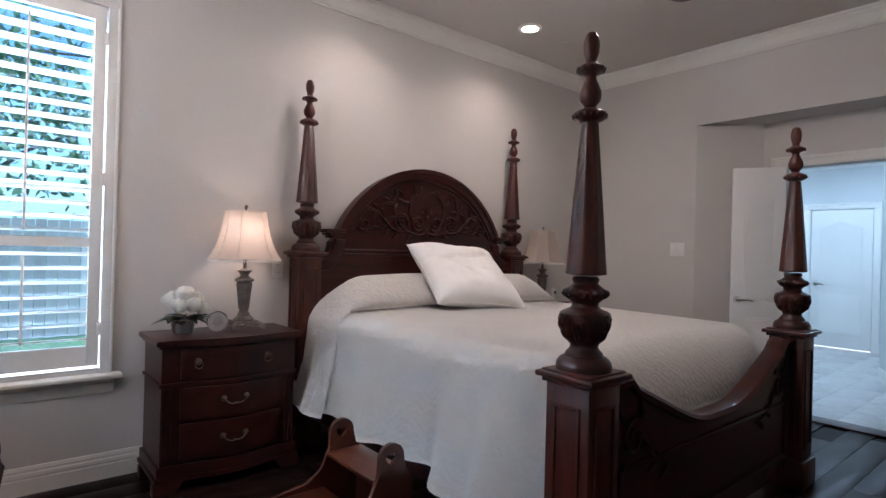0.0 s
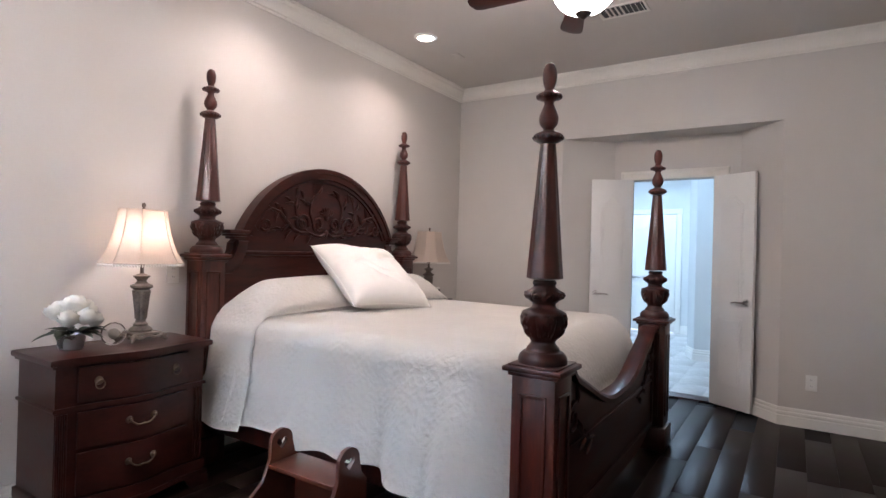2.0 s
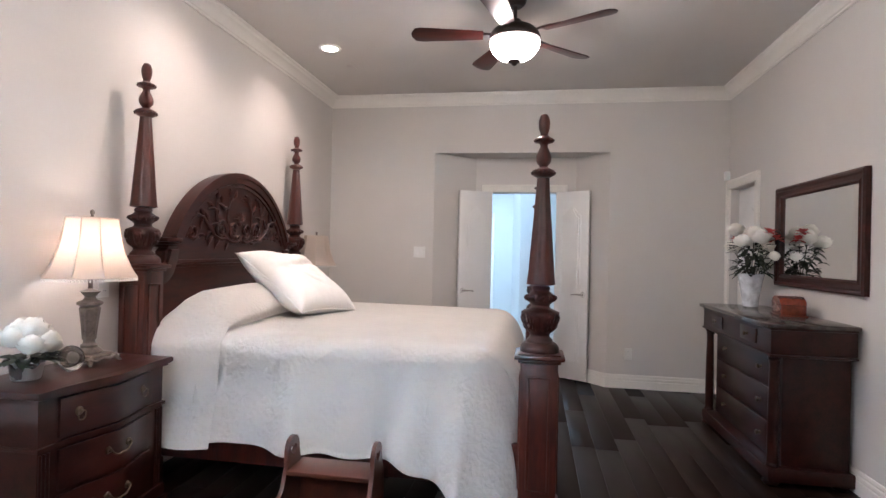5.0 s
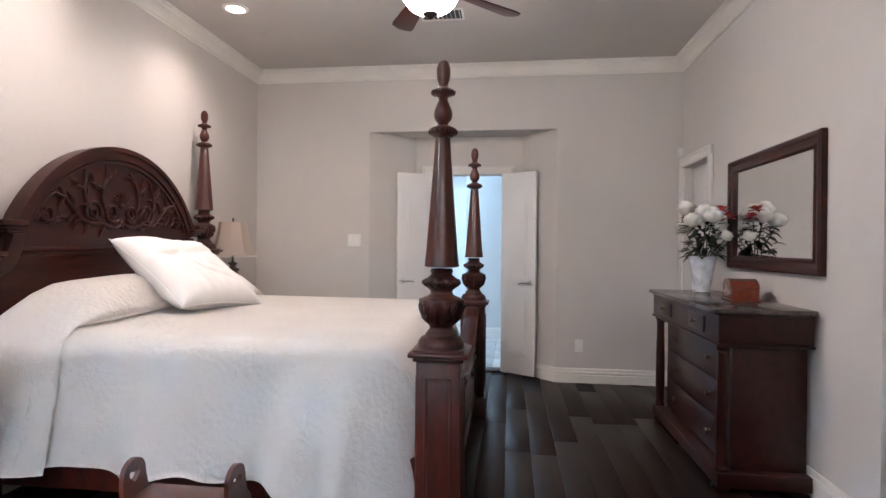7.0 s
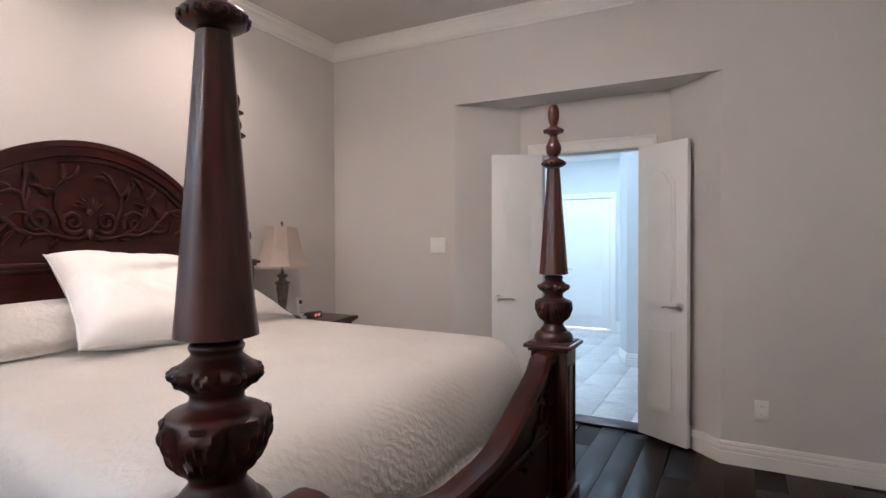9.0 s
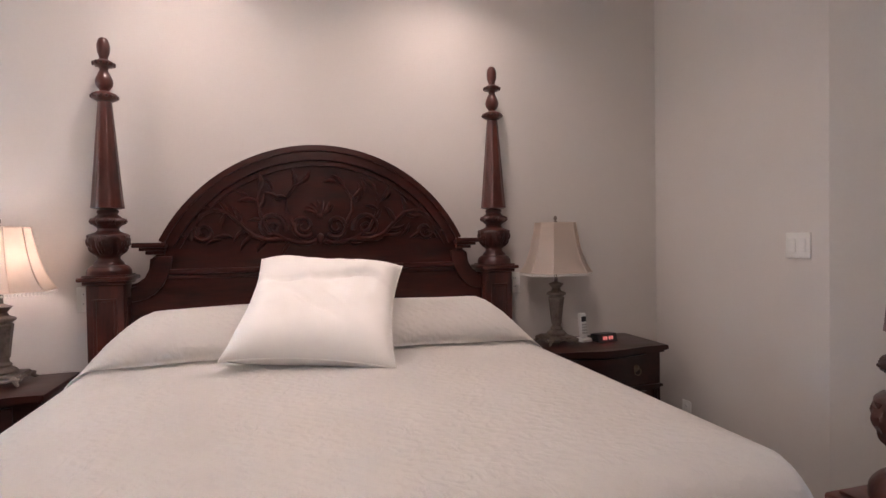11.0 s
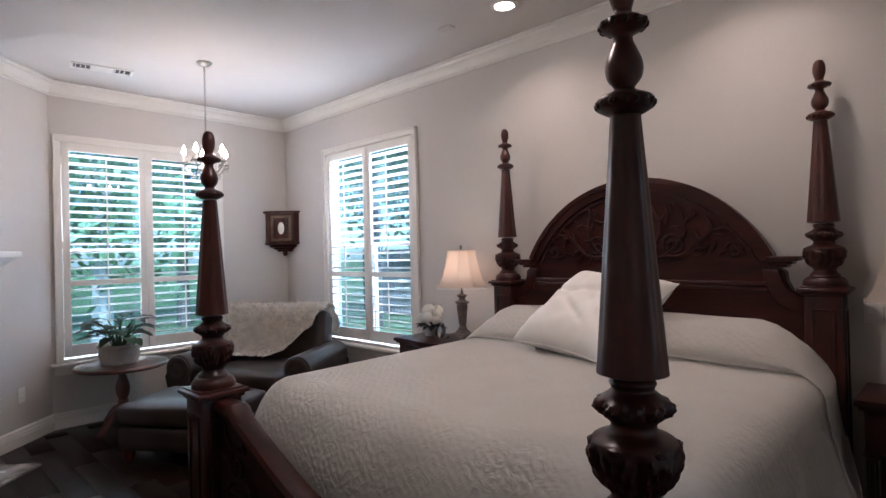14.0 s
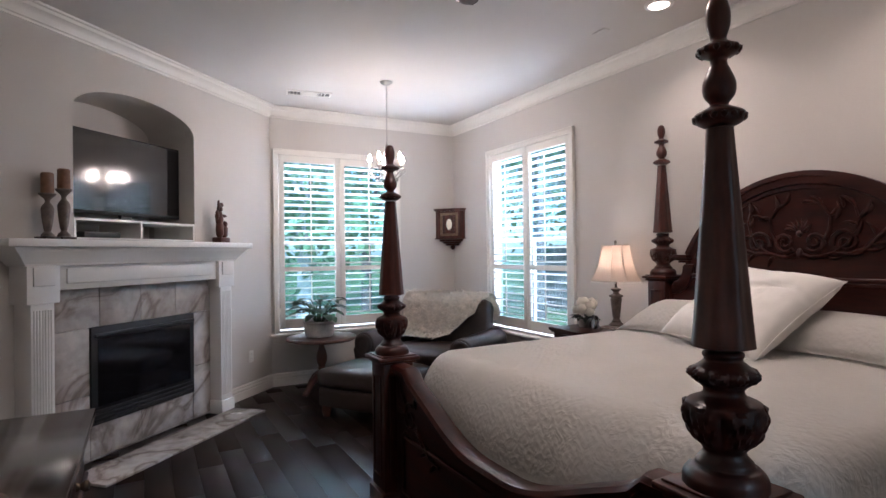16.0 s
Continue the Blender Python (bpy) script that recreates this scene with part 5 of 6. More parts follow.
box(bm, -0.009, -0.082, 0.05, 0.009, -0.0755, 0.085, 0.002)
part("metal_scrolls", bm, NICKEL, jb)

# ---- fireplace ----
fp = thing("fireplace", FP, "white mantel fireplace with veined marble surround and black firebox", "fireplace")
for s in (-1, 1):
    bm = B()
    x0, x1 = (0.225, 0.375) if s < 0 else (1.935, 2.085)
    box(bm, x0, -0.14, 0.12, x1, -0.001, 1.15, 0.004)
    box(bm, x0 - 0.012, -0.155, 0.0, x1 + 0.012, -0.001, 0.1195, 0.006)
    pil = part("pilaster", bm, WHITE, fp)
    for k in range(7):
        bm = B()
        xx = x0 + 0.021 + k * (x1 - x0 - 0.042) / 6
        tube(bm, [(xx, -0.1405, 0.17), (xx, -0.1405, 1.11)], 0.0065, 8)
        part("reed", bm, WHITE, pil)
    bm = box(B(), x0 - 0.03, -0.15, 1.1505, x1 + 0.03, -0.001, 1.385, 0.004)
    box(bm, (x0 + x1) / 2 - 0.07, -0.162, 1.26, (x0 + x1) / 2 + 0.07, -0.1495, 1.375, 0.005)
    part("corner_block", bm, WHITE, pil)
bm = box(B(), 0.4055, -0.12, 1.225, 1.9045, -0.001, 1.385, 0.004)
box(bm, 0.47, -0.134, 1.265, 1.84, -0.1195, 1.365, 0.005)
part("frieze", bm, WHITE, fp)
bm = B()
SH = [(-0.001, 1.386), (-0.152, 1.386), (-0.156, 1.40), (-0.165, 1.41), (-0.175, 1.435), (-0.19, 1.455), (-0.20, 1.47), (-0.212, 1.485), (-0.22, 1.502), (-0.001, 1.502)]
rings = []
for side in (-1, 1):
    rings.append([bm.verts.new((1.155 + side * (0.97 + (-y - 0.152) * 1.6 if y < -0.05 else 0.97 + (z > 1.45) * 0.109), y, z)) for y, z in SH])
a, b = rings
for j in range(len(SH)):
    bm.faces.new((a[j], a[(j + 1) % len(SH)], b[(j + 1) % len(SH)], b[j]))
bm.faces.new(a), bm.faces.new(b[::-1])
part("bed_moulding", bm, WHITE, fp, sharp=25)
bm = box(B(), 1.155 - 1.125, -0.24, 1.5025, 1.155 + 1.125, -0.001, 1.552, 0.008)
part("mantel_shelf", bm, WHITE, fp)
bm = B()
FX0, FX1, FZ0, FZ1 = 0.720, 1.715, 0.25, 0.94
box(bm, FX0, -0.036, FZ0, FX1, -0.002, FZ1, 0.006)
fb = part("firebox_frame", bm, BLACK, fp)
bm = B()
box(bm, FX0 + 0.02, -0.062, FZ1 - 0.075, FX1 - 0.02, -0.0365, FZ1 - 0.045, 0.008)
part("hood", bm, BLACK, fb)
bm = B()
for k in range(3):
    box(bm, FX0 + 0.02, -0.05, FZ0 + 0.02 + 0.032 * k, FX1 - 0.02, -0.0365, FZ0 + 0.042 + 0.032 * k, 0.004)
part("vent_slats", bm, BLACK, fb)
bm = box(B(), FX0 + 0.05, -0.040, FZ0 + 0.13, FX1 - 0.05, -0.0365, FZ1 - 0.09)
part("fire_glass", bm, SCREEN, fb)
for x0, x1, z0, z1 in ((0.377, 0.718, 0.02, 0.47), (0.377, 0.718, 0.474, 0.936), (1.717, 1.933, 0.02, 0.47), (1.717, 1.933, 0.474, 0.936),
                       (0.377, 0.80, 0.942, 1.222), (0.804, 1.16, 0.942, 1.222), (1.164, 1.52, 0.942, 1.222), (1.524, 1.933, 0.942, 1.222),
                       (0.722, 1.16, 0.02, 0.247), (1.164, 1.713, 0.02, 0.247)):
    bm = box(B(), x0, -0.022, z0, x1, -0.002, z1, 0.002)
    part("marble_slab", bm, MARBLE, fp)
for k in range(3):
    bm = box(B(), 0.42 + 0.557 * k, -0.49, 0.001, 0.42 + 0.557 * (k + 1) - 0.003, -0.157, 0.020, 0.003)
    part("hearth_slab", bm, MARBLE, fp)
bm = B()
box(bm, CX - 0.575, -0.0, 1.562, CX + 0.575, 0.42, 1.575)
box(bm, CX - 0.575, -0.0, 1.695, CX + 0.575, 0.42, 1.713)
for x in (CX - 0.575, CX - 0.01, CX + 0.555):
    box(bm, x, -0.0, 1.5755, x + 0.02, 0.42, 1.6945)
cub = thing("media_shelf", FP, "low white open media shelf in the arched niche", "shelf")
part("shelf_body", bm, WHITE, cub)
tv = thing("television", FP @ pose(CX + 0.01, 0.17, 1.7135, 0, 0, 0), "flat black television showing room reflections", "television")
bm = box(B(), -0.552, -0.02, 0.045, 0.552, 0.03, 0.665, 0.006)
part("bezel", bm, DARKPLASTIC, tv)
bm = box(B(), -0.536, -0.0235, 0.07, 0.536, -0.0202, 0.650)
part("screen", bm, SCREEN, tv)
bm = box(B(), -0.20, -0.10, 0, 0.20, 0.10, 0.012, 0.004)
box(bm, -0.05, -0.01, 0.012, 0.05, 0.02, 0.06)
part("stand", bm, DARKPLASTIC, tv)
mb = thing("media_player", FP @ pose(CX - 0.3, 0.15, 1.5755), "small dark media player on the niche shelf", "media player")
bm = box(B(), -0.15, -0.1, 0, 0.15, 0.1, 0.045, 0.004)
part("case", bm, DARKPLASTIC, mb)
for s, hgt in ((0.365, 0.30), (0.475, 0.34)):
    cd = thing("candlestick", FP @ pose(s, -0.10, 1.552), "turned dark candlestick with a brown pillar candle", "candlestick", "candlesticks on the mantel")
    kz = hgt / 0.30
    bm = box(B(), -0.05, -0.05, 0, 0.05, 0.05, 0.018, 0.004)
    part("base", bm, BRONZE, cd)
    bm = lathe(B(), smooth_profile([(r, z * kz) for r, z in ((0.040, 0.018), (0.034, 0.032), (0.018, 0.05), (0.022, 0.065), (0.030, 0.12), (0.036, 0.19), (0.028, 0.215), (0.014, 0.235), (0.018, 0.255), (0.046, 0.282), (0.046, 0.292))], 3), 20)
    part("stem", bm, PEWTER, cd)
    bm = lathe(B(), [(0.036, 0.292 * kz), (0.037, 0.296 * kz), (0.036, 0.292 * kz + 0.125), (0.030, 0.292 * kz + 0.13), (0.004, 0.292 * kz + 0.126)], 20)
    part("candle", bm, CANDLE, cd)
bm = B()
box(bm, -0.065, -0.05, 0, 0.065, 0.05, 0.05, 0.01)
for c, r in (((-0.02, 0, 0.12), (0.04, 0.036, 0.09)), ((-0.02, 0, 0.22), (0.046, 0.034, 0.07)), ((-0.02, -0.005, 0.315), (0.024, 0.026, 0.032)), ((0.035, -0.01, 0.10), (0.03, 0.03, 0.07)), ((0.04, -0.015, 0.175), (0.02, 0.022, 0.027)),
             ((0.02, -0.01, 0.25), (0.045, 0.018, 0.016)), ((-0.062, -0.01, 0.25), (0.016, 0.018, 0.05)), ((-0.055, -0.02, 0.34), (0.012, 0.012, 0.05)), ((0.0, 0.0, 0.35), (0.03, 0.02, 0.022))):
    blob(bm, c, r, 2, 0.35, seed=c[2] * 9)
ob = solid("wood_statue", bm, CHERRY, "carved reddish wooden figure group on the mantel", "statue", kind="", at=FP @ pose(2.0, -0.10, 1.552), sharp=60)

# ---- sitting corner ----
CH = pose(-5.47, -0.84, 0, 0, 0, 33)
ch = thing("armchair", CH, "wide dark brown leather armchair with rolled arms", "armchair")


def pad(x0, y0, z0, x1, y1, z1, r, puff=0.02, m=None):
    bm = B()
    box(bm, x0, y0, z0, x1, y1, z1)
    bmesh.ops.subdivide_edges(bm, edges=bm.edges[:], cuts=7, use_grid_fill=True)
    c, h = Vector(((x0 + x1) / 2, (y0 + y1) / 2, (z0 + z1) / 2)), Vector(((x1 - x0) / 2, (y1 - y0) / 2, (z1 - z0) / 2))
    for v in bm.verts:
        d = v.co - c
        core = Vector([max(-(q - r), min(q - r, e)) for q, e in zip(h, d)])
        o = d - core
        if o.length > 1e-6:
            o = o.normalized() * r
        u = [min(1, abs(e) / q) for e, q in zip(d, h)]
        k = 1 + puff * (1 - u[0] ** 2) * (1 - u[1] ** 2) / max(h.z, 0.05) * (1 if abs(d.z) > h.z * 0.9 else 0)
        v.co = c + Vector(((core + o).x, (core + o).y, (core + o).z * k))
        v.co += 0.006 * noise.noise_vector(v.co * 5)
        if m is not None:
            v.co = m @ v.co
    return bm


part("seat_base", pad(-0.50, -0.42, 0.10, 0.50, 0.42, 0.30, 0.04), LEATHER, ch)
part("seat_cushion", pad(-0.42, -0.48, 0.29, 0.42, 0.25, 0.47, 0.06, 0.03), LEATHER, ch, sharp=80)
part("backrest", pad(-0.50, -0.10, 0.25, 0.50, 0.16, 0.92, 0.10, 0.03, pose(0, 0.27, 0.02, -10)), LEATHER, ch, sharp=80)
for sx in (-1, 1):
    bm = B()
    prof = [(0.125 * math.cos(a), 0.50 + 0.125 * math.sin(a)) for a in np.linspace(-0.5, math.pi + 0.6, 18)] + [(-0.085, 0.08), (0.075, 0.08)]
    prism(bm, [(sx * (0.56 + x), z) for x, z in prof], "y", -0.46, 0.42, bev=0.02)
    arm = part("arm", bm, LEATHER, ch, sharp=50)
    bm = B()
    lathe(bm, smooth_profile([(0.105, 0.0), (0.105, 0.012), (0.08, 0.02), (0.05, 0.012), (0.03, 0.018), (0.005, 0.02)], 2), 20, m=pose(sx * 0.56, -0.458, 0.50, 90))
    part("scroll_front", bm, LEATHER, arm)
    for y in (-0.40, 0.36):
        bm = lathe(B(), [(0.032, 0.0), (0.045, 0.05), (0.04, 0.10)], 14, (sx * 0.54, y))
        part("leg", bm, WOOD, ch)
ot = thing("ottoman", CH @ pose(0.0, -1.02, 0), "dark brown leather ottoman in front of the armchair", "ottoman")
part("cushion", pad(-0.45, -0.31, 0.26, 0.45, 0.31, 0.43, 0.06, 0.03), LEATHER, ot, sharp=80)
part("base", pad(-0.43, -0.29, 0.09, 0.43, 0.29, 0.27, 0.03, 0.0), LEATHER, ot)
for sx in (-1, 1):
    for y in (-0.24, 0.24):
        bm = lathe(B(), [(0.030, 0.0), (0.045, 0.05), (0.042, 0.10)], 14, (sx * 0.37, y))
        part("leg", bm, WOOD, ot)

# Sheepskin over the back and onto the seat.
sk = thing("sheepskin_throw", CH, "shaggy cream sheepskin draped over the armchair", "throw")
bm = B()
path = [(0.52, 0.66), (0.50, 0.80), (0.46, 0.915), (0.37, 0.965), (0.27, 0.94), (0.21, 0.86), (0.165, 0.74), (0.11, 0.62), (0.03, 0.535), (-0.09, 0.515)]
rows = []
NV = 40
for i in range(NV):
    t = i / (NV - 1) * (len(path) - 1)
    a = int(min(t, len(path) - 2))
    f = t - a
    y, z = path[a][0] * (1 - f) + path[a + 1][0] * f, path[a][1] * (1 - f) + path[a + 1][1] * f
    u = i / (NV - 1)
    wl = 0.50 - 0.30 * max(0, u - 0.55) + 0.05 * noise.noise(Vector((u * 7, 1, 0)))
    wr = 0.54 - 0.85 * max(0, u - 0.45) + 0.06 * noise.noise(Vector((u * 7, 5, 0)))
    row = []
    for j in range(36):
        q = j / 35
        x = -wl + (wl + wr) * q
        n1 = 0.022 * noise.noise(Vector((x * 18, u * 24, 0))) + 0.014 * noise.noise(Vector((x * 45, u * 60, 2)))
        row.append(bm.verts.new((x + 0.6 * n1, y - n1 * 0.7, z + 0.03 + abs(n1) * 1.2)))
    rows.append(row)
for a, b in zip(rows, rows[1:]):
    for j in range(35):
        bm.faces.new((a[j], a[j + 1], b[j + 1], b[j]))
bmesh.ops.solidify(bm, geom=bm.faces[:], thickness=0.02)
base_pts = [(v.co.copy(), v.normal.copy()) for v in bm.verts]
rnd = random.Random(3)
part("hide", bm, FLEECE, sk, sharp=180)
bm = B()
for _ in range(5200):
    r = rows and base_pts[rnd.randrange(len(base_pts))]
    p = r[0] + Vector((rnd.uniform(-1, 1), rnd.uniform(-1, 1), rnd.uniform(-0.3, 1))) * 0.012
    d = Vector((rnd.uniform(-1, 1), rnd.uniform(-1.2, 0.3), rnd.uniform(-0.4, 0.8))).normalized()
    s = d.cross(Vector((rnd.uniform(-1, 1), rnd.uniform(-1, 1), 1))).normalized() * 0.004
    e = p + d * rnd.uniform(0.02, 0.04)
    bm.faces.new((bm.verts.new(p + s), bm.verts.new(p - s), bm.verts.new(e)))
tagged(part("wool", bm, FLEECE, sk, sharp=180), kind="stuff")

tb = thing("side_table", pose(-6.0, -1.88, 0), "round cherry wood pedestal side table", "table")
bm = lathe(B(), [(0.02, 0.535), (0.34, 0.535), (0.36, 0.545), (0.365, 0.558), (0.355, 0.57), (0.335, 0.572), (0.02, 0.572)], 48)
part("tabletop", bm, CHERRY, tb)
bm = lathe(B(), smooth_profile([(0.10, 0.534), (0.06, 0.52), (0.032, 0.49), (0.030, 0.46), (0.044, 0.42), (0.056, 0.36), (0.050, 0.30), (0.034, 0.26), (0.046, 0.245), (0.036, 0.23), (0.060, 0.20), (0.07, 0.15), (0.06, 0.12), (0.05, 0.11)], 3), 24)
part("pedestal", bm, CHERRY, tb)
for k in range(3):
    r = pose(0, 0, 0, 0, 0, 120 * k + 70)
    bm = tube(B(), [r @ Vector(p) for p in ((0.03, 0, 0.16), (0.10, 0, 0.165), (0.18, 0, 0.12), (0.25, 0, 0.06), (0.29, 0, 0.03), (0.315, 0, 0.028))], [0.030, 0.036, 0.034, 0.030, 0.028, 0.018], 10)
    part("leg", bm, CHERRY, tb)
pp = thing("potted_plant", pose(-6.0, -1.90, 0.573) @ Matrix.Diagonal((1.2, 1.2, 1.12, 1)), "leafy green houseplant in a pale ceramic pot", "plant")
bm = lathe(B(), smooth_profile([(0.10, 0), (0.115, 0.01), (0.13, 0.07), (0.132, 0.12), (0.14, 0.135), (0.138, 0.15), (0.12, 0.148), (0.115, 0.12)], 3), 28)
part("pot", bm, POT, pp)
bm = lathe(B(), [(0.116, 0.115), (0.116, 0.125), (0.01, 0.13)], 20)
part("soil", bm, BARK, pp)
rnd = random.Random(8)
bm, bs = B(), B()
for i in range(34):
    a = i * 2.4
    el = rnd.uniform(0.25, 1.2)
    r = rnd.uniform(0.06, 0.16)
    z = 0.15 + rnd.uniform(0.04, 0.20)
    tip = (r * math.cos(a), r * math.sin(a), z)
    tube(bs, [(0.03 * math.cos(a), 0.03 * math.sin(a), 0.12), (0.6 * tip[0], 0.6 * tip[1], 0.12 + 0.7 * (z - 0.12)), tip], 0.004, 5)
    leaf_quad(bm, tip, (math.cos(a), math.sin(a), 0.5 * el), rnd.uniform(0.13, 0.20), rnd.uniform(0.075, 0.11), 0.45)
part("leaves", bm, LEAF, pp, sharp=180)
part("stem_cluster", bs, LEAF, pp)

# Corner cabinet on the wall.
wc = thing("corner_wall_cabinet", pose(XB, 0, 0), "small carved dark wood corner cabinet with an oval inlay", "cabinet")


def corner_outline(d, c):
    return [(0.002, -0.002), (0.002, -d), (c, -d), (d, -c), (d, -0.002)]


bm = prism(B(), corner_outline(0.27, 0.075), "z", 1.62, 1.955)
part("body", bm, WOOD, wc)
bm = prism(B(), corner_outline(0.30, 0.08), "z", 1.965, 1.985, bev=0.004)
prism(bm, corner_outline(0.285, 0.078), "z", 1.955, 1.9645)
prism(bm, corner_outline(0.285, 0.078), "z", 1.605, 1.6195, bev=0.003)
part("cornice", bm, WOOD, wc)
FM = pose(0.1725, -0.1725, 1.787, 0, 0, 45)
bm = B()
box(bm, -0.115, -0.010, -0.145, 0.115, 0.0, -0.115, 0.003, FM)
box(bm, -0.115, -0.010, 0.115, 0.115, 0.0, 0.145, 0.003, FM)
box(bm, -0.115, -0.010, -0.1145, -0.085, 0.0, 0.1145, 0.003, FM)
box(bm, 0.085, -0.010, -0.1145, 0.115, 0.0, 0.1145, 0.003, FM)
part("door_frame", bm, BRASS, wc, "gilt-brown carved frame")
bm = B()
lathe(bm, [(0.030, 0.0), (0.036, 0.004), (0.030, 0.008), (0.004, 0.009)], 24, m=FM @ pose(0, -0.001, 0, 90) @ Matrix.Diagonal((1, 1.9, 1, 1)))
part("oval_inlay", bm, PETAL, wc, "pale oval inlay")
bm = B()
for s in (-1, 1):
    for k in range(5):
        blob(bm, FM @ Vector((s * 0.062, -0.004, -0.09 + 0.045 * k)), (0.012, 0.010, 0.018), 1)
part("carving", bm, CARVE, wc)
bm = B()
for r, z0, z1 in ((0.16, 1.575, 1.604), (0.11, 1.55, 1.5745), (0.07, 1.525, 1.5495)):
    prism(bm, corner_outline(r + 0.06, 0.05), "z", z0, z1, bev=0.003)
blob(bm, (0.06, -0.06, 1.505), (0.03, 0.03, 0.035), 2)
part("pendant_bracket", bm, CARVE, wc)

# ---- ceiling fan ----
fan = thing("ceiling_fan", pose(-2.2, -2.11, 0), "dark bronze five-blade ceiling fan with lit glass bowl", "ceiling fan")
bm = lathe(B(), [(0.02, 2.985), (0.045, 2.985), (0.066, 3.005), (0.072, 3.03), (0.072, 3.048), (0.02, 3.048)], 28)
part("canopy", bm, BRONZE, fan)
bm = lathe(B(), [(0.012, 2.90), (0.012, 2.99)], 14)
part("downrod", bm, BRONZE, fan)
bm = lathe(B(), smooth_profile([(0.02, 2.905), (0.035, 2.90), (0.045, 2.875), (0.06, 2.86), (0.11, 2.85), (0.15, 2.82), (0.168, 2.785), (0.170, 2.765), (0.160, 2.755), (0.02, 2.755)], 3), 36)
part("motor_housing", bm, BRONZE, fan)
bm = lathe(B(), smooth_profile([(0.160, 2.754), (0.163, 2.735), (0.150, 2.70), (0.120, 2.665), (0.075, 2.64), (0.02, 2.632)], 4), 36)
part("glass_bowl", bm, GLOBE, fan, "lit frosted glass bowl")
bm = lathe(B(), [(0.005, 2.634), (0.030, 2.634), (0.046, 2.628), (0.044, 2.622), (0.022, 2.612), (0.014, 2.60), (0.004, 2.596)], 20)
part("bowl_finial", bm, BRONZE, fan)
bl = [(0.21, -0.045), (0.30, -0.052), (0.62, -0.075), (0.66, -0.066), (0.685, -0.02), (0.685, 0.02), (0.66, 0.066), (0.62, 0.075), (0.30, 0.052), (0.21, 0.045)]
blade_me = mesh_of("blade", prism(B(), bl, "z", -0.004, 0.004, bev=0.002), WOODX)
iron = B()
tube(iron, [(0.13, 0, 0.0), (0.18, 0.0, 0.012), (0.24, 0.0, 0.010), (0.33, 0, 0.010)], [0.018, 0.014, 0.022, 0.012], 8, 0.4)
iron_me = mesh_of("blade_iron", iron, BRONZE)
for k in range(5):
    ob = new("blade", blade_me)
    ob.parent = fan
    ob.matrix_basis = pose(0, 0, 2.795, 0, 0, 98 + 72 * k) @ pose(0, 0, 0, 12)
    ib = new("blade_iron", iron_me)
    ib.parent = ob

# ---- chandelier ----
cdl = thing("chandelier", pose(-5.08, -1.50, 0), "small crystal chandelier with five lit candle bulbs on a chain", "chandelier")
bm = lathe(B(), [(0.01, 3.015), (0.03, 3.018), (0.055, 3.035), (0.062, 3.048), (0.01, 3.048)], 24)
part("canopy", bm, NICKEL, cdl)
bm = B()
for i in range(24):
    z = 3.01 - 0.0225 * i
    m = pose(0, 0, z, 90, 0, 90 * (i % 2))
    pts = [m @ Vector((0.007 * math.cos(a), 0.014 * math.sin(a), 0)) for a in np.linspace(0, 2 * math.pi, 9)]
    tube(bm, pts, 0.0022, 4)
part("chain", bm, NICKEL, cdl)
bm = lathe(B(), smooth_profile([(0.006, 2.48), (0.012, 2.46), (0.02, 2.43), (0.010, 2.40), (0.012, 2.34), (0.028, 2.30), (0.014, 2.26), (0.022, 2.21), (0.045, 2.18), (0.03, 2.15), (0.008, 2.13)], 3), 18)
part("stem", bm, NICKEL, cdl)
for k in range(5):
    a = 2 * math.pi * k / 5 + 0.4
    c, s = math.cos(a), math.sin(a)
    bm = tube(B(), [(r * c, r * s, z) for r, z in ((0.02, 2.19), (0.06, 2.15), (0.11, 2.15), (0.155, 2.19), (0.165, 2.225))], 0.006, 8)
    lathe(bm, [(0.006, 2.225), (0.032, 2.232), (0.034, 2.238), (0.010, 2.242)], 14, (0.165 * c, 0.165 * s))
    arm = part("arm", bm, NICKEL, cdl)
    bm = lathe(B(), [(0.010, 2.242), (0.010, 2.295)], 10, (0.165 * c, 0.165 * s))
    part("candle_sleeve", bm, PETAL, arm)
    bm = lathe(B(), smooth_profile([(0.006, 2.296), (0.015, 2.31), (0.016, 2.325), (0.009, 2.35), (0.002, 2.368)], 3), 12, (0.165 * c, 0.165 * s))
    part("bulb", bm, BULB, arm, "lit candle bulb")
rnd = random.Random(5)
bm = B()
for k in range(30):
    a = 2 * math.pi * k / 30
    r = 0.165 if k % 2 else 0.10
    z = 2.195 if k % 2 else 2.13
    lathe(bm, [(0.002, z + 0.012), (0.009, z), (0.002, z - 0.026)], 6, (r * math.cos(a), r * math.sin(a)))
for k in range(10):
    a = 2 * math.pi * k / 10
    for j in range(6):
        t = j / 5
        lathe(bm, [(0.002, 2.41 - 0.17 * t + 0.007), (0.006, 2.41 - 0.17 * t), (0.002, 2.41 - 0.17 * t - 0.007)], 6, ((0.02 + 0.12 * t * t) * math.cos(a), (0.02 + 0.12 * t * t) * math.sin(a)))
blob(bm, (0, 0, 2.09), (0.022, 0.022, 0.028), 1)
tagged(part("crystals", bm, CRYSTAL, cdl, "clear crystal drops", sharp=5), kind="stuff")

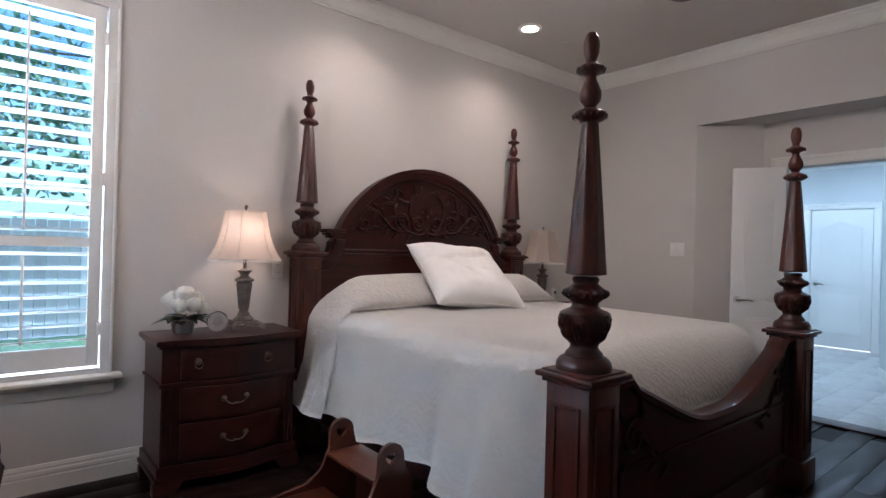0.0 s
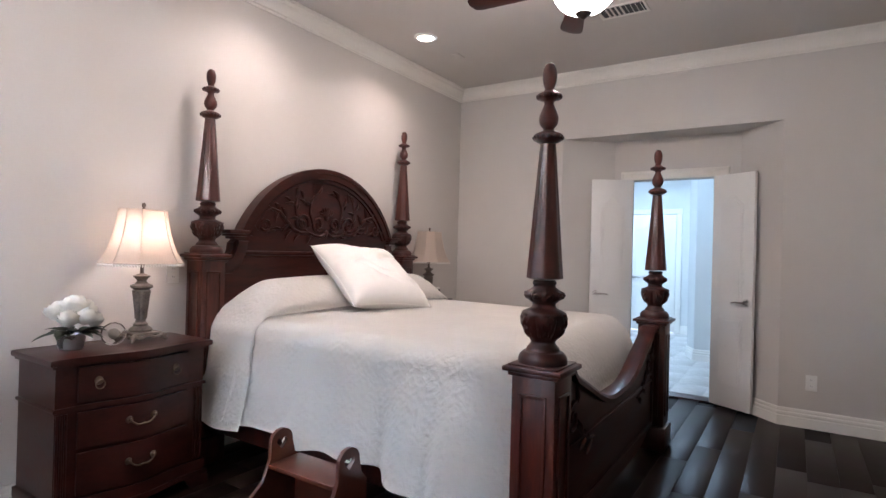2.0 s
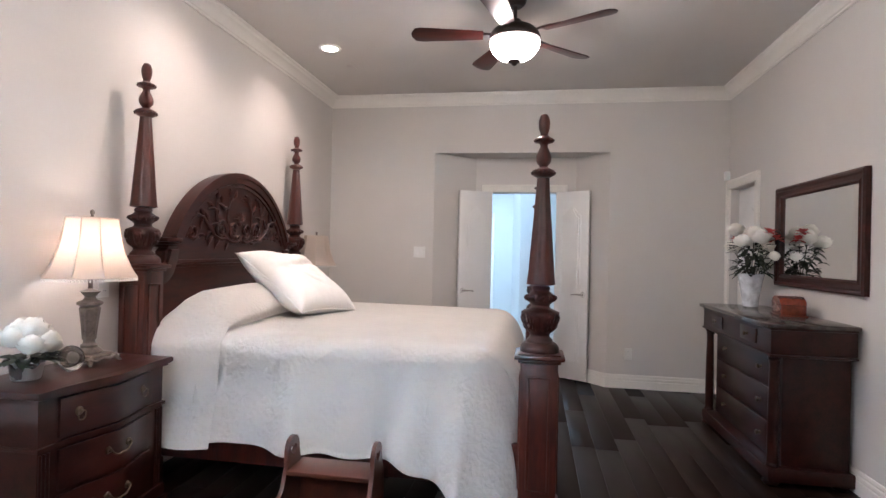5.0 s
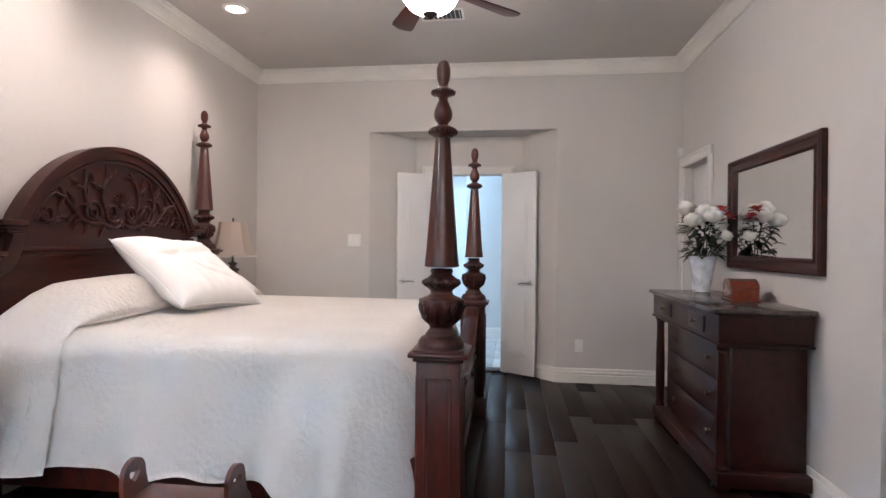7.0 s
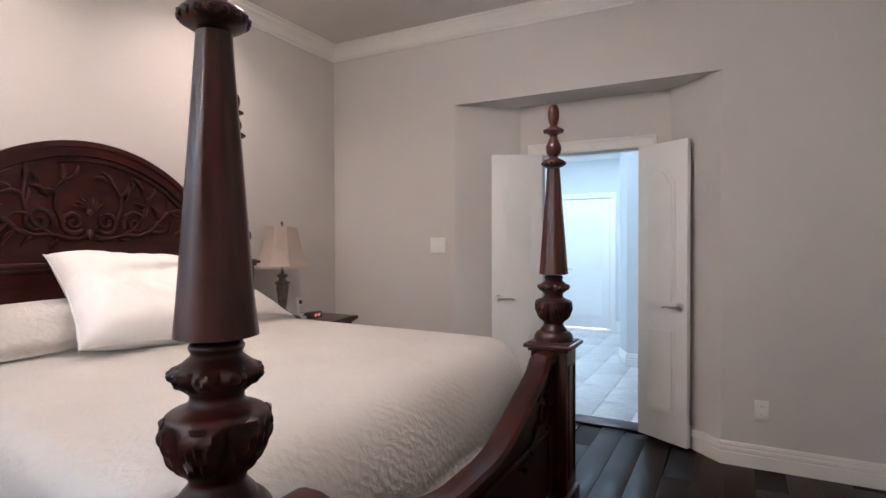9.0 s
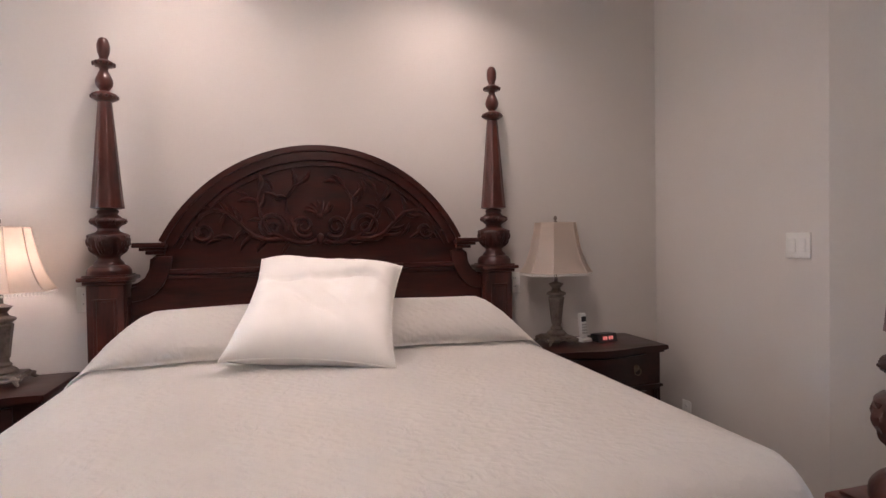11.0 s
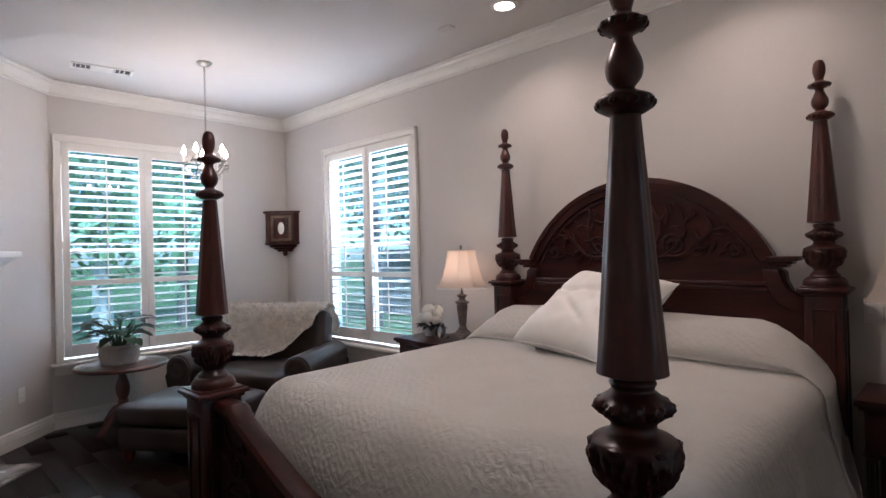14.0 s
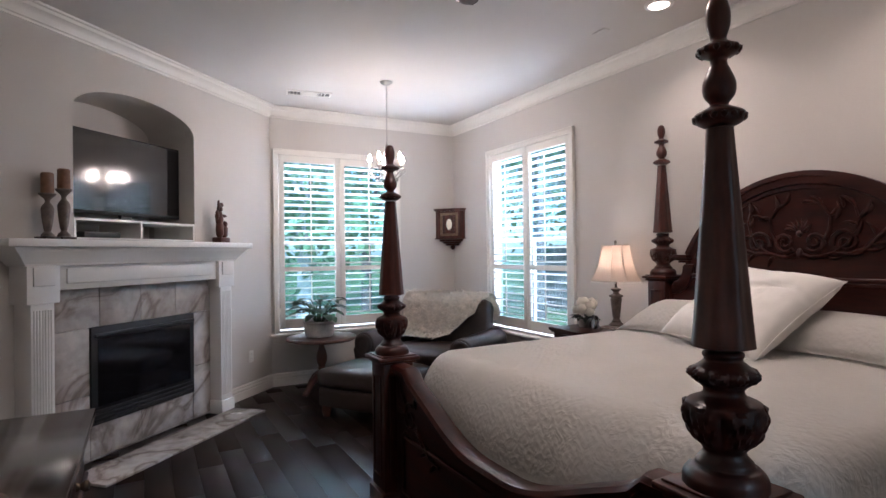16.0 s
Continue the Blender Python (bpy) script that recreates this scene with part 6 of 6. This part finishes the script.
# ---- ceiling and wall fittings ----
for dx, dy in DOWN:
    dl = thing("downlight", pose(dx, dy, 0), "lit recessed ceiling downlight with white trim ring", "ceiling light", "bedroom downlights")
    bm = B()
    rg = [(0.062, 3.049), (0.064, 3.040), (0.078, 3.038), (0.092, 3.044), (0.093, 3.049)]
    n = 28
    rs = [[bm.verts.new((r * math.cos(2 * math.pi * i / n), r * math.sin(2 * math.pi * i / n), z)) for i in range(n)] for r, z in rg]
    for a, b in zip(rs, rs[1:]):
        for i in range(n):
            bm.faces.new((a[i], a[(i + 1) % n], b[(i + 1) % n], b[i]))
    part("trim_ring", bm, WHITE, dl)
    bm = lathe(B(), [(0.061, 3.044), (0.061, 3.048)], 24)
    part("lens", bm, DISC, dl)
for x, y in ((-0.98, -0.555), (-3.28, -0.55)):
    sp = thing("ceiling_sensor", pose(x, y, 0), "small flat white ceiling cover plate", "ceiling plate")
    bm = box(B(), -0.06, -0.03, 3.040, 0.06, 0.03, 3.0495, 0.004)
    part("cover", bm, CEIL, sp)


def vent(m, w, d, label):
    v = thing("ceiling_vent", m, label, "air vent", "ceiling vents")
    bm = B()
    for x0, x1, y0, y1 in ((-w, -w + 0.02, -d, d), (w - 0.02, w, -d, d), (-w + 0.02, w - 0.02, -d, -d + 0.02), (-w + 0.02, w - 0.02, d - 0.02, d)):
        box(bm, x0, y0, -0.010, x1, y1, -0.001, 0.002)
    part("frame", bm, TRIM, v)
    bm = box(B(), -w + 0.02, -d + 0.02, -0.003, w - 0.02, d - 0.02, -0.001)
    part("backing", bm, BLACK, v)
    gap = w * 0.36 if w > 0.2 else 0.0
    if gap:
        bm = box(B(), -gap, -d + 0.02, -0.009, gap, d - 0.02, -0.003)
        part("middle_plate", bm, TRIM, v)
    s = mesh_of("slat", box(B(), -0.0015, -d + 0.02, -0.006, 0.0015, d - 0.02, 0.006), TRIM)
    n = int(2 * (w - 0.025) / 0.034)
    for i in range(n):
        x = -w + 0.035 + 0.034 * i
        if abs(x) > gap:
            ob = new("slat", s)
            ob.parent = v
            ob.matrix_basis = pose(x, 0, -0.009, 0, 25 if x < 0 else -25)


vent(pose(-5.76, -2.05, 3.05, 0, 0, 80), 0.22, 0.075, "white louvred ceiling air vent near the window")
vent(pose(-1.2, -2.05, 3.05, 0, 0, 90), 0.17, 0.10, "white louvred ceiling air vent beyond the fan")


def plate(m, label, kind):
    p = thing("wall_switch" if kind == "switch" else "wall_outlet", m, label, "switch" if kind == "switch" else "outlet", "" if kind == "switch" else "wall outlets")
    w = 0.065 if kind == "switch" else 0.037
    bm = box(B(), -w, -0.007, -0.06, w, -0.0005, 0.06, 0.003)
    pl = part("cover_plate", bm, PLASTIC, p)
    for x in ((-0.026, 0.026) if kind == "switch" else (0,)):
        if kind == "switch":
            bm = box(B(), x - 0.017, -0.011, -0.034, x + 0.017, -0.0072, 0.034, 0.002, pose(0, 0, 0, 3))
            part("rocker", bm, WHITE, pl)
        else:
            for z in (-0.024, 0.024):
                bm = lathe(B(), [(0.016, 0.0), (0.016, 0.003), (0.003, 0.0032)], 16, m=pose(0, -0.007, z, 90))
                f = part("receptacle", bm, WHITE, pl)
                bm = B()
                for xx in (-0.006, 0.006):
                    box(bm, xx - 0.001, -0.0108, z - 0.002, xx + 0.001, -0.0103, z + 0.006)
                part("slots", bm, DARKPLASTIC, pl)


plate(pose(0, -1.03, 1.342, 0, 0, -90), "white double rocker light switch plate", "switch")
plate(pose(0, -3.237, 0.352, 0, 0, -90), "white wall outlet near the floor", "outlet")
plate(pose(0, -0.28, 0.34, 0, 0, -90), "white wall outlet beside the nightstand", "outlet")
plate(pose(-3.255, 0, 1.13), "white wall outlet beside the bed post", "outlet")
plate(pose(-1.0, 0, 1.13), "white wall outlet between bed post and lamp", "outlet")
plate(FP @ pose(2.56, 0, 0.40), "white wall outlet beside the fireplace", "outlet")
ms = thing("wall_sensor", pose(-0.02, YS, 2.17, 0, 0, 180), "small white wall sensor above the door casing", "sensor")
bm = box(B(), -0.025, -0.05, -0.045, 0.025, -0.001, 0.045, 0.01)
part("case", bm, PLASTIC, ms)

# ---- outdoors ----
bm = B()
q = 220
n = 24
vs = [[bm.verts.new((-q + 2 * q * i / n, -q + 2 * q * j / n, -0.25)) for j in range(n + 1)] for i in range(n + 1)]
for i in range(n):
    for j in range(n):
        bm.faces.new((vs[i][j], vs[i + 1][j], vs[i + 1][j + 1], vs[i][j + 1]))
solid("ground", bm, GRASS, "sunlit green lawn outside the windows", "lawn")


def tree(m, hgt, bark, seed, label, crown_r):
    rnd = random.Random(seed)
    t = thing("tree", m, label, "tree", "garden trees")
    bm = B()
    pts = [(0.12 * noise.noise(Vector((seed, i, 0))) * i, 0.12 * noise.noise(Vector((seed, i, 9))) * i, hgt * 0.75 * i / 7) for i in range(8)]
    tube(bm, pts, [0.17 * (1 - 0.1 * i) for i in range(8)], 10)
    ends = []
    for k in range(9):
        i = 3 + k % 4
        a = k * 2.4
        p = Vector(pts[i])
        e = p + Vector((math.cos(a), math.sin(a), rnd.uniform(0.2, 0.9))) * crown_r * 0.7
        tube(bm, [p, (p + e) / 2 + Vector((0, 0, 0.15)), e], [0.06, 0.04, 0.02], 6)
        ends += [e, (p + e) / 2]
    part("trunk", bm, bark, t)
    ends.append(Vector(pts[-1]))
    bm = B()
    for _ in range(2600):
        c = ends[rnd.randrange(len(ends))]
        d = Vector((rnd.gauss(0, 1), rnd.gauss(0, 1), rnd.gauss(0, 0.8))) * crown_r * 0.27
        p = c + d
        s = Vector((rnd.uniform(-1, 1), rnd.uniform(-1, 1), rnd.uniform(-1, 1))).normalized() * rnd.uniform(0.07, 0.13)
        w = s.cross(Vector((rnd.uniform(-1, 1), rnd.uniform(-1, 1), 0.3))).normalized() * s.length * 0.55
        bm.faces.new([bm.verts.new(v) for v in (p - s, p + w, p + s, p - w)])
    tagged(part("crown", bm, FOLIAGE, t, sharp=180), kind="stuff")
    return t


t0 = tree(pose(-10.5, -0.9, -0.25), 6.0, PALEBARK, 1, "tall garden tree with a pale trunk", 1.9)
t1 = tree(pose(-15.5, 2.2, -0.25), 8.0, BARK, 2, "leafy green garden tree", 2.8)
for x, y, a in ((-14.5, -2.6, 40), (-17, -0.3, 100), (-18, 4.6, 200), (-19, -4.6, 290), (-11.0, 5.0, 130), (-9.0, 9.2, 20), (-13.5, 8.6, 250), (-5.0, 11.0, 310), (-16.0, 11.5, 80), (-1.0, 11.5, 170)):
    copy_thing(t1, pose(x, y, -0.25, 0, 0, a))
copy_thing(t0, pose(-6.9, 6.0, -0.25, 0, 0, 120))
fe = thing("garden_fence", pose(0, 7.0, -0.25), "weathered grey wooden garden fence", "fence")
bd = mesh_of("board", box(B(), -0.07, -0.01, 0.03, 0.07, 0.01, 1.85), FENCEW)
for i in range(90):
    ob = new("board", bd)
    ob.parent = fe
    ob.matrix_basis = pose(-14 + 0.148 * i, 0, 0.01 * math.sin(i * 3.1))
for z in (0.4, 1.5):
    bm = box(B(), -14.1, 0.011, z, -0.7, 0.05, z + 0.09)
    part("rail", bm, FENCEW, fe)

# ---- floor boards and tiles ----
rnd = random.Random(21)
lens = [1.2, 1.5, 1.8, 0.9]
plank = {}
for L in lens:
    plank[L] = mesh_of("plank", box(B(), 0.0005, 0.0006, -0.012, L - 0.0005, 0.1594, 0.0, 0.0008), FLOORW)
y = -5.12
while y < 0:
    x = -6.6 - rnd.uniform(0, 0.8)
    while x < 0.32:
        L = rnd.choice(lens)
        if x + L > 0.46:
            L = min(lens, key=lambda v: abs(x + v - 0.30))
            if x + L > 0.49:
                break
        x0 = max(x, XB - 0.05, -8.95 - y)
        x1 = min(x + L, -2.65) if y < -4.3 else x + L
        if x1 - x0 < 0.02:
            x += L
            continue
        ob = new("plank", plank[L])
        ob.parent = floor
        ob.matrix_basis = pose(x0, y, 0) @ Matrix.Diagonal(((x1 - x0) / L, 1, 1, 1))
        x += L
    y += 0.16
tile_me = mesh_of("tile", box(B(), 0.0015, 0.0015, -0.008, 0.4985, 0.2985, 0.0, 0.001), TILE)
for i in range(9):
    for j in range(17):
        ob = new("tile", tile_me)
        ob.parent = bath_floor
        ob.matrix_basis = pose(0.50 + 0.5 * i, -3.6 + 0.3 * j, 0)
